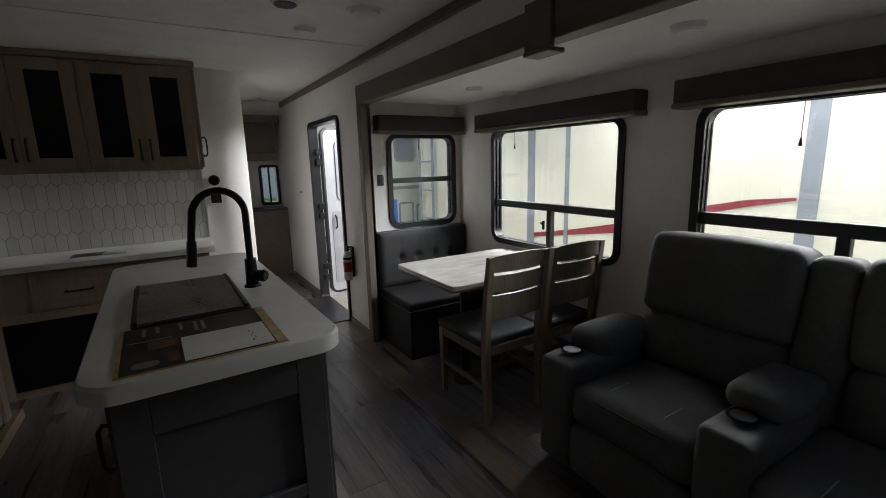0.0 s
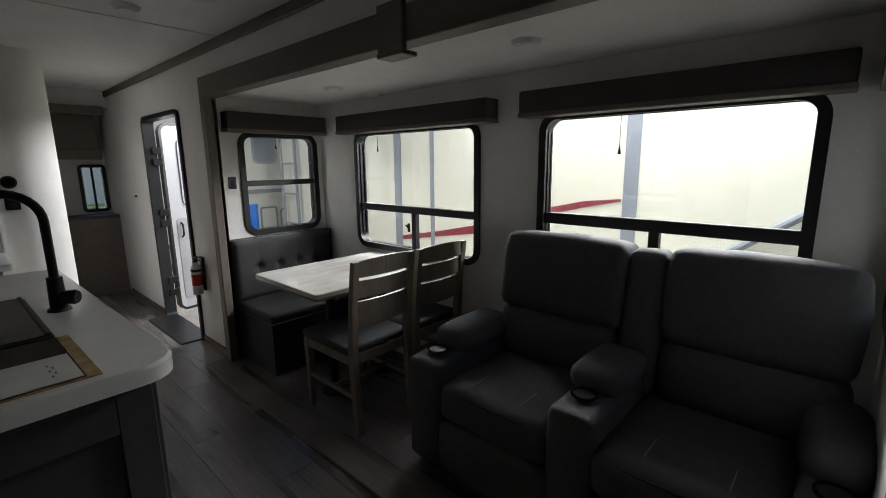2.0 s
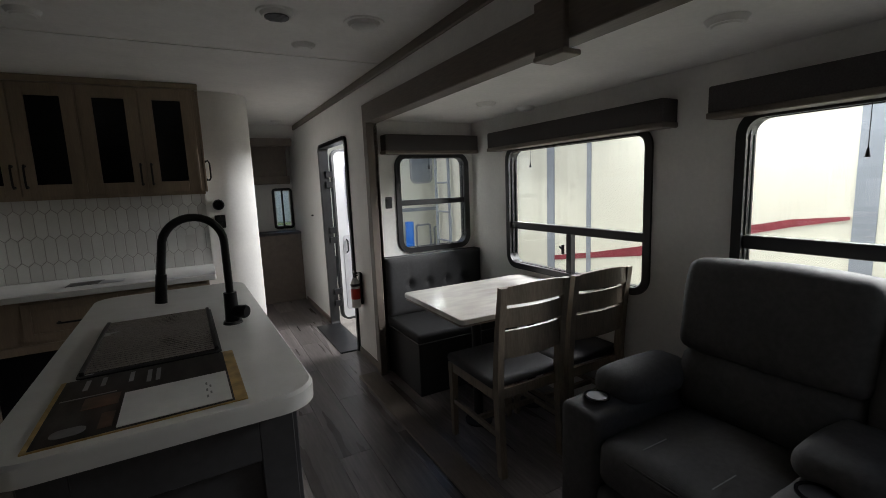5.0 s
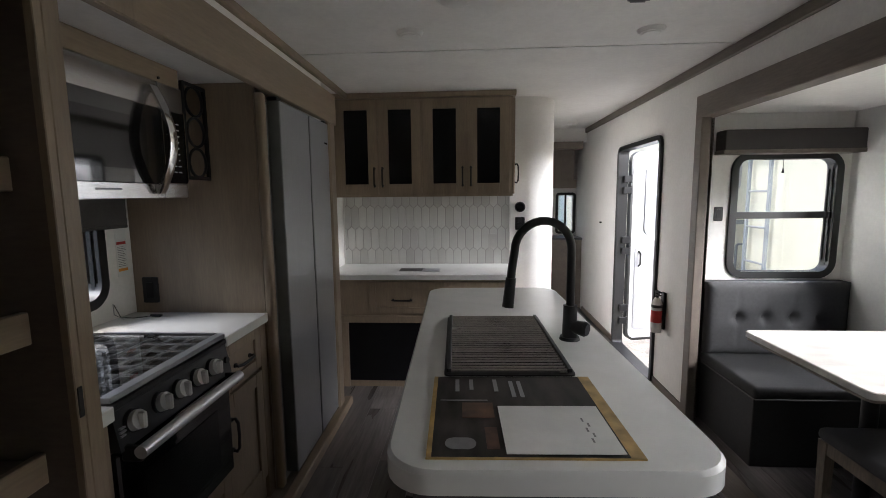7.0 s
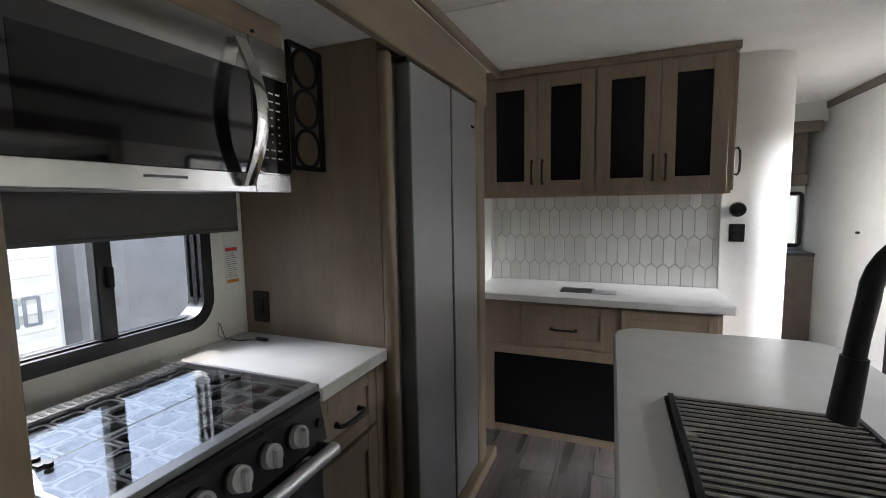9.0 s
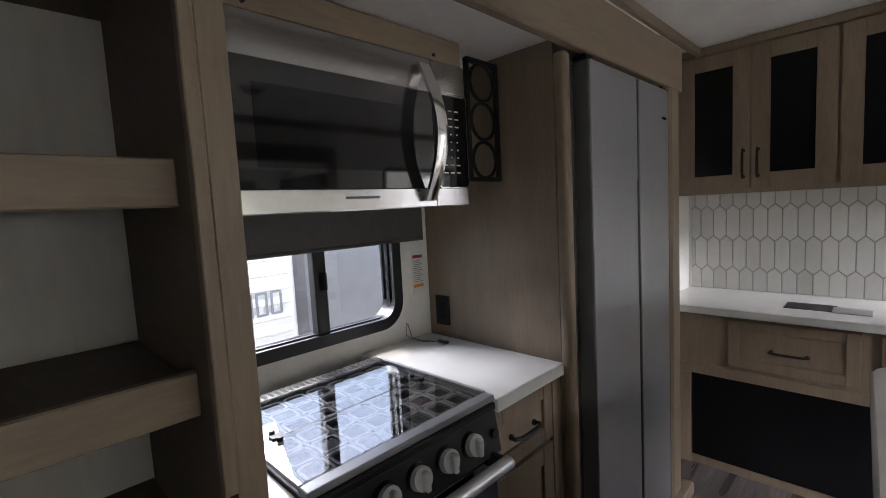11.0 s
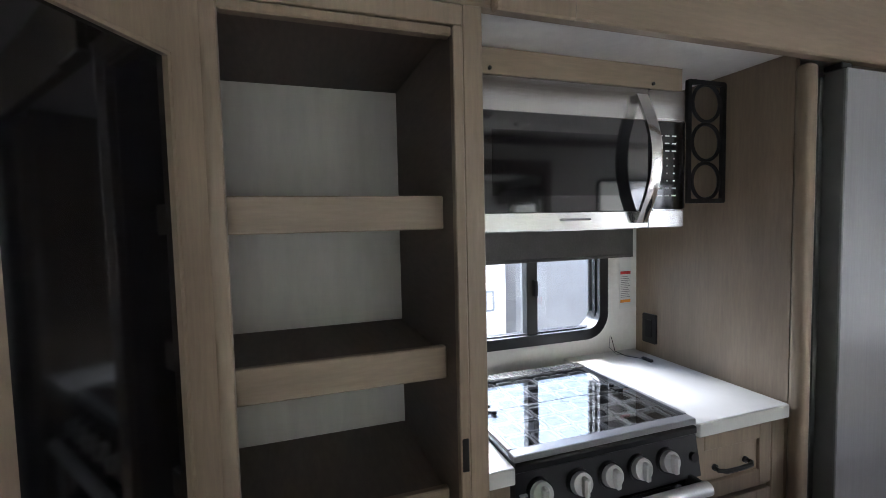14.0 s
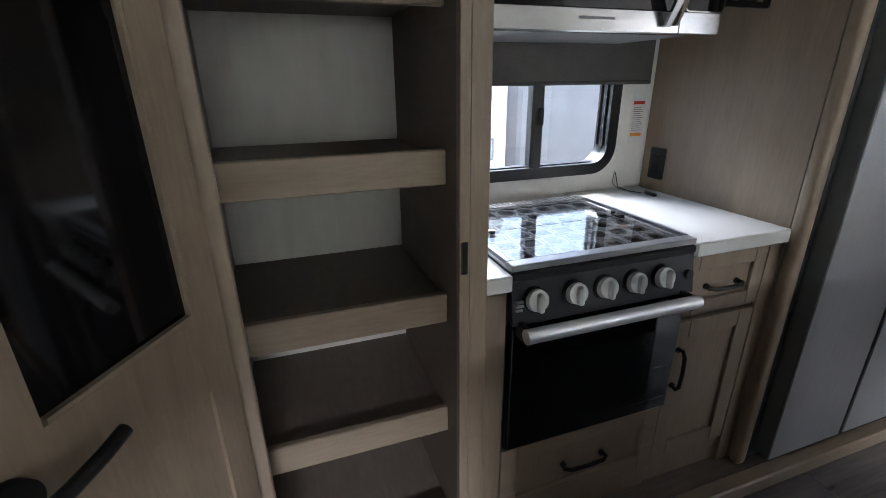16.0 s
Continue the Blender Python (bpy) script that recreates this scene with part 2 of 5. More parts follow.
def mesh_object(name, bm, mat, smooth=False):
    bmesh.ops.recalc_face_normals(bm, faces=bm.faces)
    me = bpy.data.meshes.new(name)
    bm.to_mesh(me)
    bm.free()
    me.materials.append(mat)
    if smooth:
        for p in me.polygons:
            p.use_smooth = True
        me.set_sharp_from_angle(angle=radians(38))
    return new(name, me)


def thing(name, at, label, category, group="", kind=""):
    ob = new(name)
    ob.empty_display_size = 0.1
    ob.location = at
    AT[ob.name] = Matrix.Translation(at)
    return tagged(ob, label, category, group, kind)


def part(name, bm, mat, parent, label="", smooth=False):
    """Links a bmesh, in world coordinates, as one mesh object under a thing or a part."""
    ob = mesh_object(name, bm, mat, smooth)
    ob.parent = parent
    ob.matrix_parent_inverse = AT[parent.name].inverted()
    AT[ob.name] = Matrix.Identity(4)
    return tagged(ob, label)


def solid(name, bm, mat, label, category, kind="structure", group="", smooth=False):
    ob = mesh_object(name, bm, mat, smooth)
    AT[ob.name] = Matrix.Identity(4)
    return tagged(ob, label, category, group, kind)


def wall(bm, axis, d0, d1, u0, u1, v0, v1, holes=()):
    """A wall between depths d0 and d1 with rectangular holes (u0, u1, v0, v1) cut through."""
    us = sorted({u0, u1, *(h[i] for h in holes for i in (0, 1))})
    for a, c in zip(us, us[1:]):
        mid = (a + c) / 2
        spans = sorted((h[2], h[3]) for h in holes if h[0] < mid < h[1])
        z = v0
        for lo, hi in spans + [(v1, v1)]:
            if lo > z + 1e-6:
                (x0, y0, z0), (x1, y1, z1) = PLACE[axis](a, z, d0), PLACE[axis](c, lo, d1)
                bx(bm, x0, x1, y0, y1, z0, z1)
            z = hi
    return bm


def pull(name, parent, axis, p, length, upright, out):
    """A flat black bar pull: a bar on two feet. p: middle on the face; out: outward vector."""
    p, out = Vector(p), Vector(out)
    along = Vector((0, 0, 1)) if upright else (Vector((0, 1, 0)) if axis == "x" else Vector((1, 0, 0)))
    bm = bmesh.new()
    h = along * length / 2
    tube(bm, [p - h * 0.86, p - h * 0.93 + out * 0.018, p - h * 0.7 + out * 0.028, p + out * 0.03, p + h * 0.7 + out * 0.028, p + h * 0.93 + out * 0.018, p + h * 0.86], 0.006, 8)
    for s in (-1, 1):
        cyl(bm, p + s * h * 0.86, p + s * h * 0.86 + out * 0.006, 0.009, seg=10)
    return part(name, bm, BLACKM, parent, "matte black bar pull", True)


def shaker(parent, axis, u0, u1, v0, v1, face, out, panel_mat, rail=0.055, name="door", frame_mat=None, handle=None):
    """A shaker door or drawer front: frame proud of a recessed panel. out: +1 or -1 along the axis."""
    f = PLACE[axis]
    bm = bmesh.new()
    fd = face + out * 0.018
    for a in ((u0, u0 + rail, v0, v1), (u1 - rail, u1, v0, v1), (u0 + rail, u1 - rail, v0, v0 + rail), (u0 + rail, u1 - rail, v1 - rail, v1)):
        (x0, y0, z0), (x1, y1, z1) = f(a[0], a[2], face), f(a[1], a[3], fd)
        bx(bm, min(x0, x1), max(x0, x1), min(y0, y1), max(y0, y1), z0, z1, 0.002)
    d = part(name, bm, frame_mat or WOOD, parent)
    (x0, y0, z0), (x1, y1, z1) = f(u0 + rail, v0 + rail, face + out * 0.001), f(u1 - rail, v1 - rail, face + out * 0.008)
    part("panel", box(min(x0, x1), max(x0, x1), min(y0, y1), max(y0, y1), z0, z1), panel_mat, d)
    if handle:
        pull("handle", d, axis, f(handle[0], handle[1], fd), handle[2], handle[3], f(0, 0, out))
    return d


GRATE = material("enamel_grate", (0.5, 0.5, 0.5), 0.45, scale=40, vary=0.1)
ROD = material("coated_rod", (0.42, 0.40, 0.38), 0.25, metal=0.9, scale=40, vary=0.1)
SATIN = material("satin_steel_bar", (0.68, 0.68, 0.69), 0.32, metal=0.8, scale=40, vary=0.03)
DARKPIC = material("brown_print", (0.10, 0.05, 0.03), 0.4, scale=18, vary=0.6, big=0.4)

# ---- structure ----
CEIL_Z, SLIDE_Z = 2.14, 1.85
LX, RX, SX, KX = -1.10, 1.27, 2.14, -1.58
W1 = (1.465, 2.095, 0.875, 1.625)
W2 = (2.02, 3.20, 0.77, 1.63)
W3 = (0.495, 1.635, 0.77, 1.635)
W4 = (1.47, 2.095, 0.875, 1.625)
WK = (1.90, 2.61, 0.955, 1.42)
DOOR = (4.14, 5.06, 0.0, 1.80)
WB = (1.01, 1.26, 0.89, 1.41)


def hole(w, i=0.04):
    return (w[0] + i, w[1] - i, w[2] + i, w[3] - i)


floor = solid("floor", bx(bx(box(LX - 0.05, RX + 0.05, -1.3, 6.70, -0.12, -0.008), RX + 0.05, SX + 0.05, 0.19, 3.71, -0.12, -0.008), KX - 0.05, LX - 0.05, 0.55, 3.62, -0.12, -0.008), SUBFLOOR, "grey-brown wood-look vinyl plank floor", "floor")
solid("ceiling", box(LX - 0.05, RX + 0.05, -1.3, 6.70, CEIL_Z, CEIL_Z + 0.08), CEIL, "plain white vinyl ceiling", "ceiling")
solid("ceiling_slide_east", box(RX + 0.05, SX + 0.05, 0.19, 3.71, SLIDE_Z, SLIDE_Z + 0.05), CEIL, "low white ceiling of the dinette slide-out", "ceiling")
solid("ceiling_slide_west", box(KX - 0.05, -0.925, 0.55, 3.62, 1.87, 1.92), CEIL, "low white ceiling of the kitchen slide-out", "ceiling")
seam = bmesh.new()
bx(seam, LX, RX, 3.30, 3.318, CEIL_Z - 0.004, CEIL_Z - 0.001)
solid("trim_ceiling_seam", seam, WHITEP, "thin white ceiling seam strip", "trim")
solid("wall_east", wall(bmesh.new(), "x", RX, RX + 0.05, -1.3, 6.70, 0, CEIL_Z, [(0.24, 3.60, 0, 1.83), (DOOR[0] + 0.02, DOOR[1] - 0.02, 0, DOOR[3] - 0.02)]), WALL, "off-white vinyl wall beside the entry door", "wall")
solid("wall_slide_east", wall(bmesh.new(), "x", SX, SX + 0.05, 0.19, 3.71, 0, SLIDE_Z, [hole(W3), hole(W2)]), WALL, "off-white slide-out wall with two windows", "wall")
solid("wall_slide_north", wall(bmesh.new(), "y", 3.66, 3.71, RX + 0.05, SX, 0, SLIDE_Z, [hole(W1)]), WALL, "off-white slide-out end wall behind the dinette", "wall")
solid("wall_slide_south", wall(bmesh.new(), "y", 0.23, 0.28, RX + 0.05, SX, 0, SLIDE_Z, [hole(W4)]), WALL, "off-white slide-out end wall beside the loveseat", "wall")
solid("wall_west", wall(bmesh.new(), "x", LX - 0.05, LX, -1.3, 6.70, 0, CEIL_Z, [(0.6, 3.56, 0, 1.90)]), WALL, "off-white side wall", "wall")
solid("wall_kitchen", wall(bmesh.new(), "x", KX - 0.05, KX, 0.55, 3.62, 0, 1.87, [hole(WK)]), WALL, "off-white wall behind the range", "wall")
solid("wall_kitchen_ends", bx(box(KX, LX - 0.05, 0.55, 0.6, 0, 1.87), KX, LX - 0.05, 3.56, 3.61, 0, 1.87), WALL, "off-white slide-out end walls", "wall")
solid("wall_south", box(LX - 0.05, RX + 0.05, -1.35, -1.3, 0, CEIL_Z), WALL, "plain off-white end wall", "wall")
solid("wall_north", wall(bmesh.new(), "y", 6.65, 6.70, LX, RX, 0, CEIL_Z, [hole(WB)]), WALL, "off-white rear wall with a small window", "wall")


def curved_wall():
    """The hutch wall that rounds a corner into the corridor."""
    pts = [(LX, 4.45), (0.36, 4.45)]
    pts += [(0.36 + 0.25 * math.sin(radians(a)), 4.70 - 0.25 * math.cos(radians(a))) for a in range(6, 91, 6)]
    pts += [(0.61, 6.22)]
    inner = [(0.57, 6.22)] + [(0.36 + 0.21 * math.sin(radians(a)), 4.70 - 0.21 * math.cos(radians(a))) for a in range(90, 5, -6)] + [(0.36, 4.49), (LX, 4.49)]
    bm = bmesh.new()
    lo = [bm.verts.new((x, y, 0)) for x, y in pts + inner]
    hi = [bm.verts.new((x, y, CEIL_Z)) for x, y in pts + inner]
    n = len(lo)
    for k in range(n):
        bm.faces.new((lo[k], lo[(k + 1) % n], hi[(k + 1) % n], hi[k]))
    return bm


solid("wall_hutch", curved_wall(), WALL, "off-white wall rounding a corner into the corridor", "wall", smooth=True)
solid("wall_header", box(0.61, RX, 6.22, 6.26, 1.98, CEIL_Z), WALL, "white header over the bunk room opening", "wall")
solid("trim_header_beam", box(0.56, 1.21, 6.12, 6.22, 1.895, 1.98, b=0.004), TRIMW, "dark wood beam over the bunk room opening", "trim")
crown = bmesh.new()
bx(crown, RX - 0.022, RX, -1.3, 6.22, CEIL_Z - 0.058, CEIL_Z, 0.006)
solid("trim_crown_east", crown, TRIMW, "dark grey-brown ceiling moulding", "trim")
crown = bmesh.new()
bx(crown, -1.0, -0.972, -1.3, 4.2, CEIL_Z - 0.045, CEIL_Z, 0.006)
solid("trim_crown_west", crown, WOODH, "taupe ceiling moulding", "trim")
solid("wall_soffit_west", bx(box(LX, -1.0, 0.5, 3.70, 2.006, CEIL_Z), LX, -0.946, 0.5, 3.70, 1.925, 2.005), CEIL, "white strip above the kitchen slide-out", "wall")
# slide-out fascias with their joint covers
solid("trim_fascia_east", box(RX - 0.035, RX + 0.05, 0.15, 3.64, 1.818, 1.945, b=0.004), TRIMW, "grey-brown wood fascia of the dinette slide-out", "trim")
solid("trim_fascia_west", box(-0.945, -0.912, 0.5, 3.70, 1.83, 2.01, b=0.004), WOODH, "taupe wood fascia of the kitchen slide-out", "trim")
solid("trim_joint_east", bx(box(RX - 0.055, RX - 0.03, 1.66, 1.80, 1.79, 1.962, b=0.004), RX - 0.06, RX + 0.02, 1.66, 1.80, 1.775, 1.792, b=0.003), TRIMW, "wood joint cover on the fascia", "trim")
solid("trim_joint_west", bx(box(-0.915, -0.89, 1.81, 1.988, 1.818, 2.012, b=0.004), -0.93, -0.884, 1.805, 1.993, 2.006, 2.018, b=0.003), WOOD, "taupe joint cover on the fascia", "trim")
solid("trim_jamb_east", bx(box(RX - 0.035, RX + 0.02, 3.565, 3.64, 0, 1.83, b=0.004), RX + 0.02, RX + 0.055, 3.60, 3.655, 0, 1.83, b=0.004), TRIMW, "grey-brown wood jamb of the slide-out opening", "trim")
solid("trim_jamb_south", box(RX - 0.035, RX + 0.03, 0.20, 0.285, 0, 1.83, b=0.004), TRIMW, "grey-brown wood jamb of the slide-out opening", "trim")
solid("trim_floor_east", box(1.085, 1.225, 0.2, 3.645, 0.0, 0.012, b=0.005), TRIMW, "wood-look floor strip along the slide-out", "trim")
solid("floor_slide_west", box(KX, -0.925, 0.6, 3.56, -0.007, 0.05), TRIMW, "raised floor of the kitchen slide-out", "floor")
solid("trim_floor_west", box(-0.925, -0.875, 0.5, 3.72, 0.0, 0.058, b=0.006), WOODH, "taupe sill along the kitchen slide-out", "trim")
solid("trim_post_west", box(-1.0, -0.9, 3.52, 3.62, 0.058, 1.83, b=0.01), WOOD, "taupe post beside the fridge", "trim")
solid("baseboard_east", bx(box(RX - 0.012, RX, 3.64, 4.13, 0, 0.05), RX - 0.012, RX, 5.07, 6.22, 0, 0.05), TRIMW, "low dark baseboard", "baseboard")


# ---- windows ----
def window(name, axis, w, d, out, bars, label, width=0.04, r=0.1):
    """A rounded black window frame through a wall at depth d; out: sign of the outside."""
    f = PLACE[axis]
    th = thing(name, f((w[0] + w[1]) / 2, w[2], d), label, "window", kind="structure")
    bm = ring(bmesh.new(), axis, *w, r, width, d - out * 0.015, d + out * 0.06)
    fr = part("window_frame", bm, BLACK, th, "black window frame with rounded corners", True)
    ring(bm2 := bmesh.new(), axis, w[0] + width - 0.004, w[1] - width + 0.004, w[2] + width - 0.004, w[3] - width + 0.004, r * 0.55, 0.007, d + out * 0.012, d + out * 0.03)
    part("gasket", bm2, BLACKM, th, smooth=True)
    for a in bars:
        (x0, y0, z0), (x1, y1, z1) = f(a[0], a[2], d - out * 0.004), f(a[1], a[3], d + out * 0.035)
        part("bar", box(min(x0, x1), max(x0, x1), min(y0, y1), max(y0, y1), z0, z1, b=0.003), BLACK, th)
    i = width - 0.01
    pane = part("pane", slab(bmesh.new(), axis, w[0] + i, w[1] - i, w[2] + i, w[3] - i, 0.06, d + out * 0.016, d + out * 0.021), WGLASS, th)
    pane.visible_shadow = False
    return th


w1 = window("window_1", "y", W1, 3.66, 1, [(W1[0] + 0.04, W1[1] - 0.04, 1.235, 1.275)], "rounded black-framed window with a sliding lower pane")
window("window_2", "x", W2, SX, 1, [(W2[0] + 0.04, W2[1] - 0.04, 1.052, 1.10), (2.568, 2.608, 0.80, 1.055)], "wide black-framed window over the dinette")
window("window_3", "x", W3, SX, 1, [(W3[0] + 0.04, W3[1] - 0.04, 1.075, 1.13), (1.025, 1.07, 0.80, 1.08)], "wide black-framed window over the loveseat")
window("window_4", "y", W4, 0.28, -1, [(W4[0] + 0.04, W4[1] - 0.04, 1.235, 1.275)], "rounded black-framed window beside the loveseat")
window("window_5", "x", WK, KX, -1, [(2.255, 2.30, WK[2] + 0.04, WK[3] - 0.04)], "small black-framed sliding window behind the range")
window("window_6", "y", WB, 6.65, 1, [(1.125, 1.145, WB[2] + 0.03, WB[3] - 0.03)], "small black-framed bunk room window", 0.03, 0.045)


def latch(axis, p):
    th = thing("window_latch", p, "small black window latch on the sash bar", "latch")
    x, y, z = p
    bm = box(x - 0.012, x + 0.004, y - 0.009, y + 0.009, z - 0.03, z + 0.03, b=0.004)
    part("body", bm, BLACKM, th)
    cyl(b := bmesh.new(), (x - 0.012, y, z + 0.005), (x - 0.03, y, z + 0.02), 0.006)
    part("lever", b, BLACKM, th)


latch("x", (SX - 0.004, 2.63, 0.955))
latch("x", (KX + 0.016, 2.285, 1.17))


# ---- valances ----
def valance(axis, u0, u1, z0, z1, d0, d1, label):
    f = PLACE[axis]
    th = thing("valance", f((u0 + u1) / 2, z0, (d0 + d1) / 2), label, "valance", "window valances")
    (xa, ya, za), (xb, yb, zb) = f(u0, z0, d0), f(u1, z1, d1)
    x0, x1, y0, y1 = min(xa, xb), max(xa, xb), min(ya, yb), max(ya, yb)
    part("box", box(x0, x1, y0, y1, z0 + 0.02, z1, b=0.008, seg=2), FABRIC, th, "dark brown fabric-covered box", True)
    part("rail", box(x0 - 0.004, x1 + 0.004 if axis == "y" else x1, y0 - 0.004 if axis == "x" else y0, y1 + 0.004 if axis == "x" else y1, z0, z0 + 0.024, b=0.004), TRIMW, th)
    return th


valance("y", 1.365, 2.13, 1.61, 1.745, 3.66, 3.55, "dark brown fabric valance above the dinette end window")
valance("x", 1.90, 3.28, 1.60, 1.728, SX, 2.03, "dark brown fabric valance above the dinette window")
valance("x", 0.445, 1.70, 1.605, 1.733, SX, 2.03, "dark brown fabric valance above the loveseat window")
valance("y", 1.40, 2.10, 1.60, 1.745, 0.28, 0.39, "dark brown fabric valance above the side window")


def pull_cord(x, y, z0, z1):
    th = thing("shade_cord", (x, y, z0), "thin shade cord with a small dark pull", "cord", "shade cords")
    part("cord", cyl(bmesh.new(), (x, y, z0 + 0.02), (x, y, z1), 0.0014, seg=6), BLACKM, th)
    part("pull", cyl(bmesh.new(), (x, y, z0), (x, y, z0 + 0.03), 0.008, 0.003, 10), BLACKM, th)


pull_cord(2.09, 2.88, 1.47, 1.60)
pull_cord(2.09, 1.205, 1.42, 1.59)
pull_cord(1.72, 3.60, 1.50, 1.61)

# ---- entry door ----
door = thing("door_1", (RX, 4.56, 0), "open entry door in a dark rounded frame", "door", kind="structure")
part("door_frame", ring(bmesh.new(), "x", DOOR[0], DOOR[1], -0.03, DOOR[3], 0.07, 0.035, RX - 0.02, RX + 0.07), BLACK, door, "dark bronze door frame", True)
part("threshold", box(1.10, RX + 0.05, 4.17, 5.03, 0.0, 0.012, b=0.004), BLACK, door, "black rubber threshold mat")
for z in (0.22, 0.34, 0.87, 0.97, 1.42, 1.52):
    part("hinge", cyl(box(RX + 0.03, RX + 0.10, 5.0, 5.028, z - 0.03, z + 0.03, b=0.004), (RX + 0.10, 5.015, z - 0.035), (RX + 0.10, 5.015, z + 0.035), 0.012, seg=12), BLACKM, door, "black hinge")
leaf_m = Matrix.Translation((RX + 0.115, 5.06, 0)) @ Matrix.Rotation(radians(14), 4, "Z")


def leaf(bm):
    bmesh.ops.transform(bm, matrix=leaf_m, verts=bm.verts)
    return bm


lf = part("door_leaf", leaf(slab(bmesh.new(), "y", 0, 0.70, 0.02, 1.76, 0.09, 0.0, 0.035)), LEAFW, door, "white door leaf with a rounded top")
part("leaf_edge", leaf(ring(bmesh.new(), "y", -0.008, 0.708, 0.012, 1.768, 0.09, 0.022, -0.006, 0.041)), BLACK, lf, smooth=True)
part("leaf_window", leaf(slab(bmesh.new(), "y", 0.16, 0.48, 1.03, 1.62, 0.05, -0.006, -0.002)), GREYS, lf, "tinted door window")
part("window_frame", leaf(ring(bmesh.new(), "y", 0.14, 0.50, 1.01, 1.64, 0.06, 0.025, -0.012, 0.0)), GREYP, lf, smooth=True)
part("lower_panel", leaf(slab(bmesh.new(), "y", 0.06, 0.62, 0.12, 0.90, 0.03, -0.005, -0.001)), GREYP, lf, "grey lower door panel")
part("grab_handle", leaf(tube(bmesh.new(), [(0.1, 0, 0.72), (0.1, -0.03, 0.74), (0.1, -0.03, 0.84), (0.1, 0, 0.86)], 0.008)), BLACKM, lf, smooth=True)


def extinguisher(x, y, z):
    th = thing("fire_extinguisher", (x, y, z), "white fire extinguisher with red label on a wall bracket", "extinguisher")
    bm = cyl(bmesh.new(), (x, y, z), (x, y, z + 0.2), 0.036, seg=24)
    cyl(bm, (x, y, z + 0.2), (x, y, z + 0.245), 0.036, 0.014, 24)
    part("bottle", bm, WHITEP, th, "white bottle", True)
    part("label", cyl(bmesh.new(), (x, y, z + 0.07), (x, y, z + 0.155), 0.0368, seg=24), RED, th, "red printed label", True)
    part("strap", cyl(bmesh.new(), (x, y, z + 0.175), (x, y, z + 0.195), 0.038, seg=24), BLACK, th)
    v = cyl(bmesh.new(), (x, y, z + 0.245), (x, y, z + 0.28), 0.013)
    bx(v, x - 0.012, x + 0.012, y - 0.05, y + 0.02, z + 0.28, z + 0.292, 0.003)
    bx(v, x - 0.012, x + 0.012, y - 0.05, y + 0.01, z + 0.262, z + 0.27, 0.003)
    part("valve", v, BLACKM, th)
    part("bracket", box(x + 0.036, RX - 0.001, y - 0.025, y + 0.025, z + 0.02, z + 0.28, b=0.004), BLACKM, th)


extinguisher(1.215, 4.0, 0.43)


# ---- lamps, vents, switches on the ceiling and walls ----
def puck(x, y, z, r=0.062):
    th = thing("ceiling_light", (x, y, z), "round white recessed ceiling light, switched off", "light", "ceiling lights")
    bm = cyl(bmesh.new(), (x, y, z - 0.018), (x, y, z - 0.0005), r * 0.82, r, 32)
    part("rim", bm, WHITEP, th, smooth=True)
    part("lens", cyl(bmesh.new(), (x, y, z - 0.023), (x, y, z - 0.018), r * 0.62, r * 0.7, 32), FROST, th, "frosted lens", True)


for x, y, z in ((-0.355, 3.03, CEIL_Z), (0.75, 3.085, CEIL_Z), (1.02, 5.87, CEIL_Z), (1.735, 2.85, SLIDE_Z), (2.07, 2.90, SLIDE_Z), (1.642, 1.415, SLIDE_Z), (-0.35, 0.6, CEIL_Z)):
    puck(x, y, z)


def vent(x, y, z, r, mesh_grille):
    th = thing("ceiling_vent" if mesh_grille else "ceiling_speaker", (x, y, z), "round white ceiling vent with dark grille" if mesh_grille else "round white ceiling speaker cover", "vent" if mesh_grille else "speaker")
    bm = cyl(bmesh.new(), (x, y, z - 0.006), (x, y, z - 0.0005), r * 0.95, r, 36)
    cyl(bm, (x, y, z - 0.02), (x, y, z - 0.006), r * 0.7, r * 0.8, 36)
    part("collar", bm, WHITEP, th, smooth=True)
    if mesh_grille:
        part("opening", cyl(bmesh.new(), (x, y, z - 0.0225), (x, y, z - 0.0205), r * 0.6, seg=30), BLACK, th)
        for k in range(-3, 4):
            h = math.sqrt(max(0.0, (r * 0.58) ** 2 - (k * r * 0.16) ** 2))
            part("slat", box(x - h, x + h, y + k * r * 0.16 - 0.002, y + k * r * 0.16 + 0.002, z - 0.026, z - 0.023), GREYP, th)
    else:
        part("cover", cyl(bmesh.new(), (x, y, z - 0.028), (x, y, z - 0.02), r * 0.5, r * 0.62, 36), WHITEP, th, smooth=True)


vent(0.555, 2.68, CEIL_Z, 0.085, True)
vent(0.937, 2.66, CEIL_Z, 0.095, False)
vent(-0.141, 2.66, CEIL_Z, 0.095, False)


def plate(name, axis, u, v, d, out, w, h, mat, label, category, toggles=1):
    f = PLACE[axis]
    th = thing(name, f(u, v, d), label, category)
    part("plate", slab(bmesh.new(), axis, u - w / 2, u + w / 2, v - h / 2, v + h / 2, 0.006, d + out * 0.0005, d + out * 0.007), mat, th)
    for k in range(toggles):
        o = (k - (toggles - 1) / 2) * h / toggles * 0.9
        part("rocker", slab(bmesh.new(), axis, u - w * 0.22, u + w * 0.22, v + o - h * 0.3 / toggles, v + o + h * 0.3 / toggles, 0.003, d + out * 0.007, d + out * 0.011), BLACK if toggles > 1 else BLACKM, th)


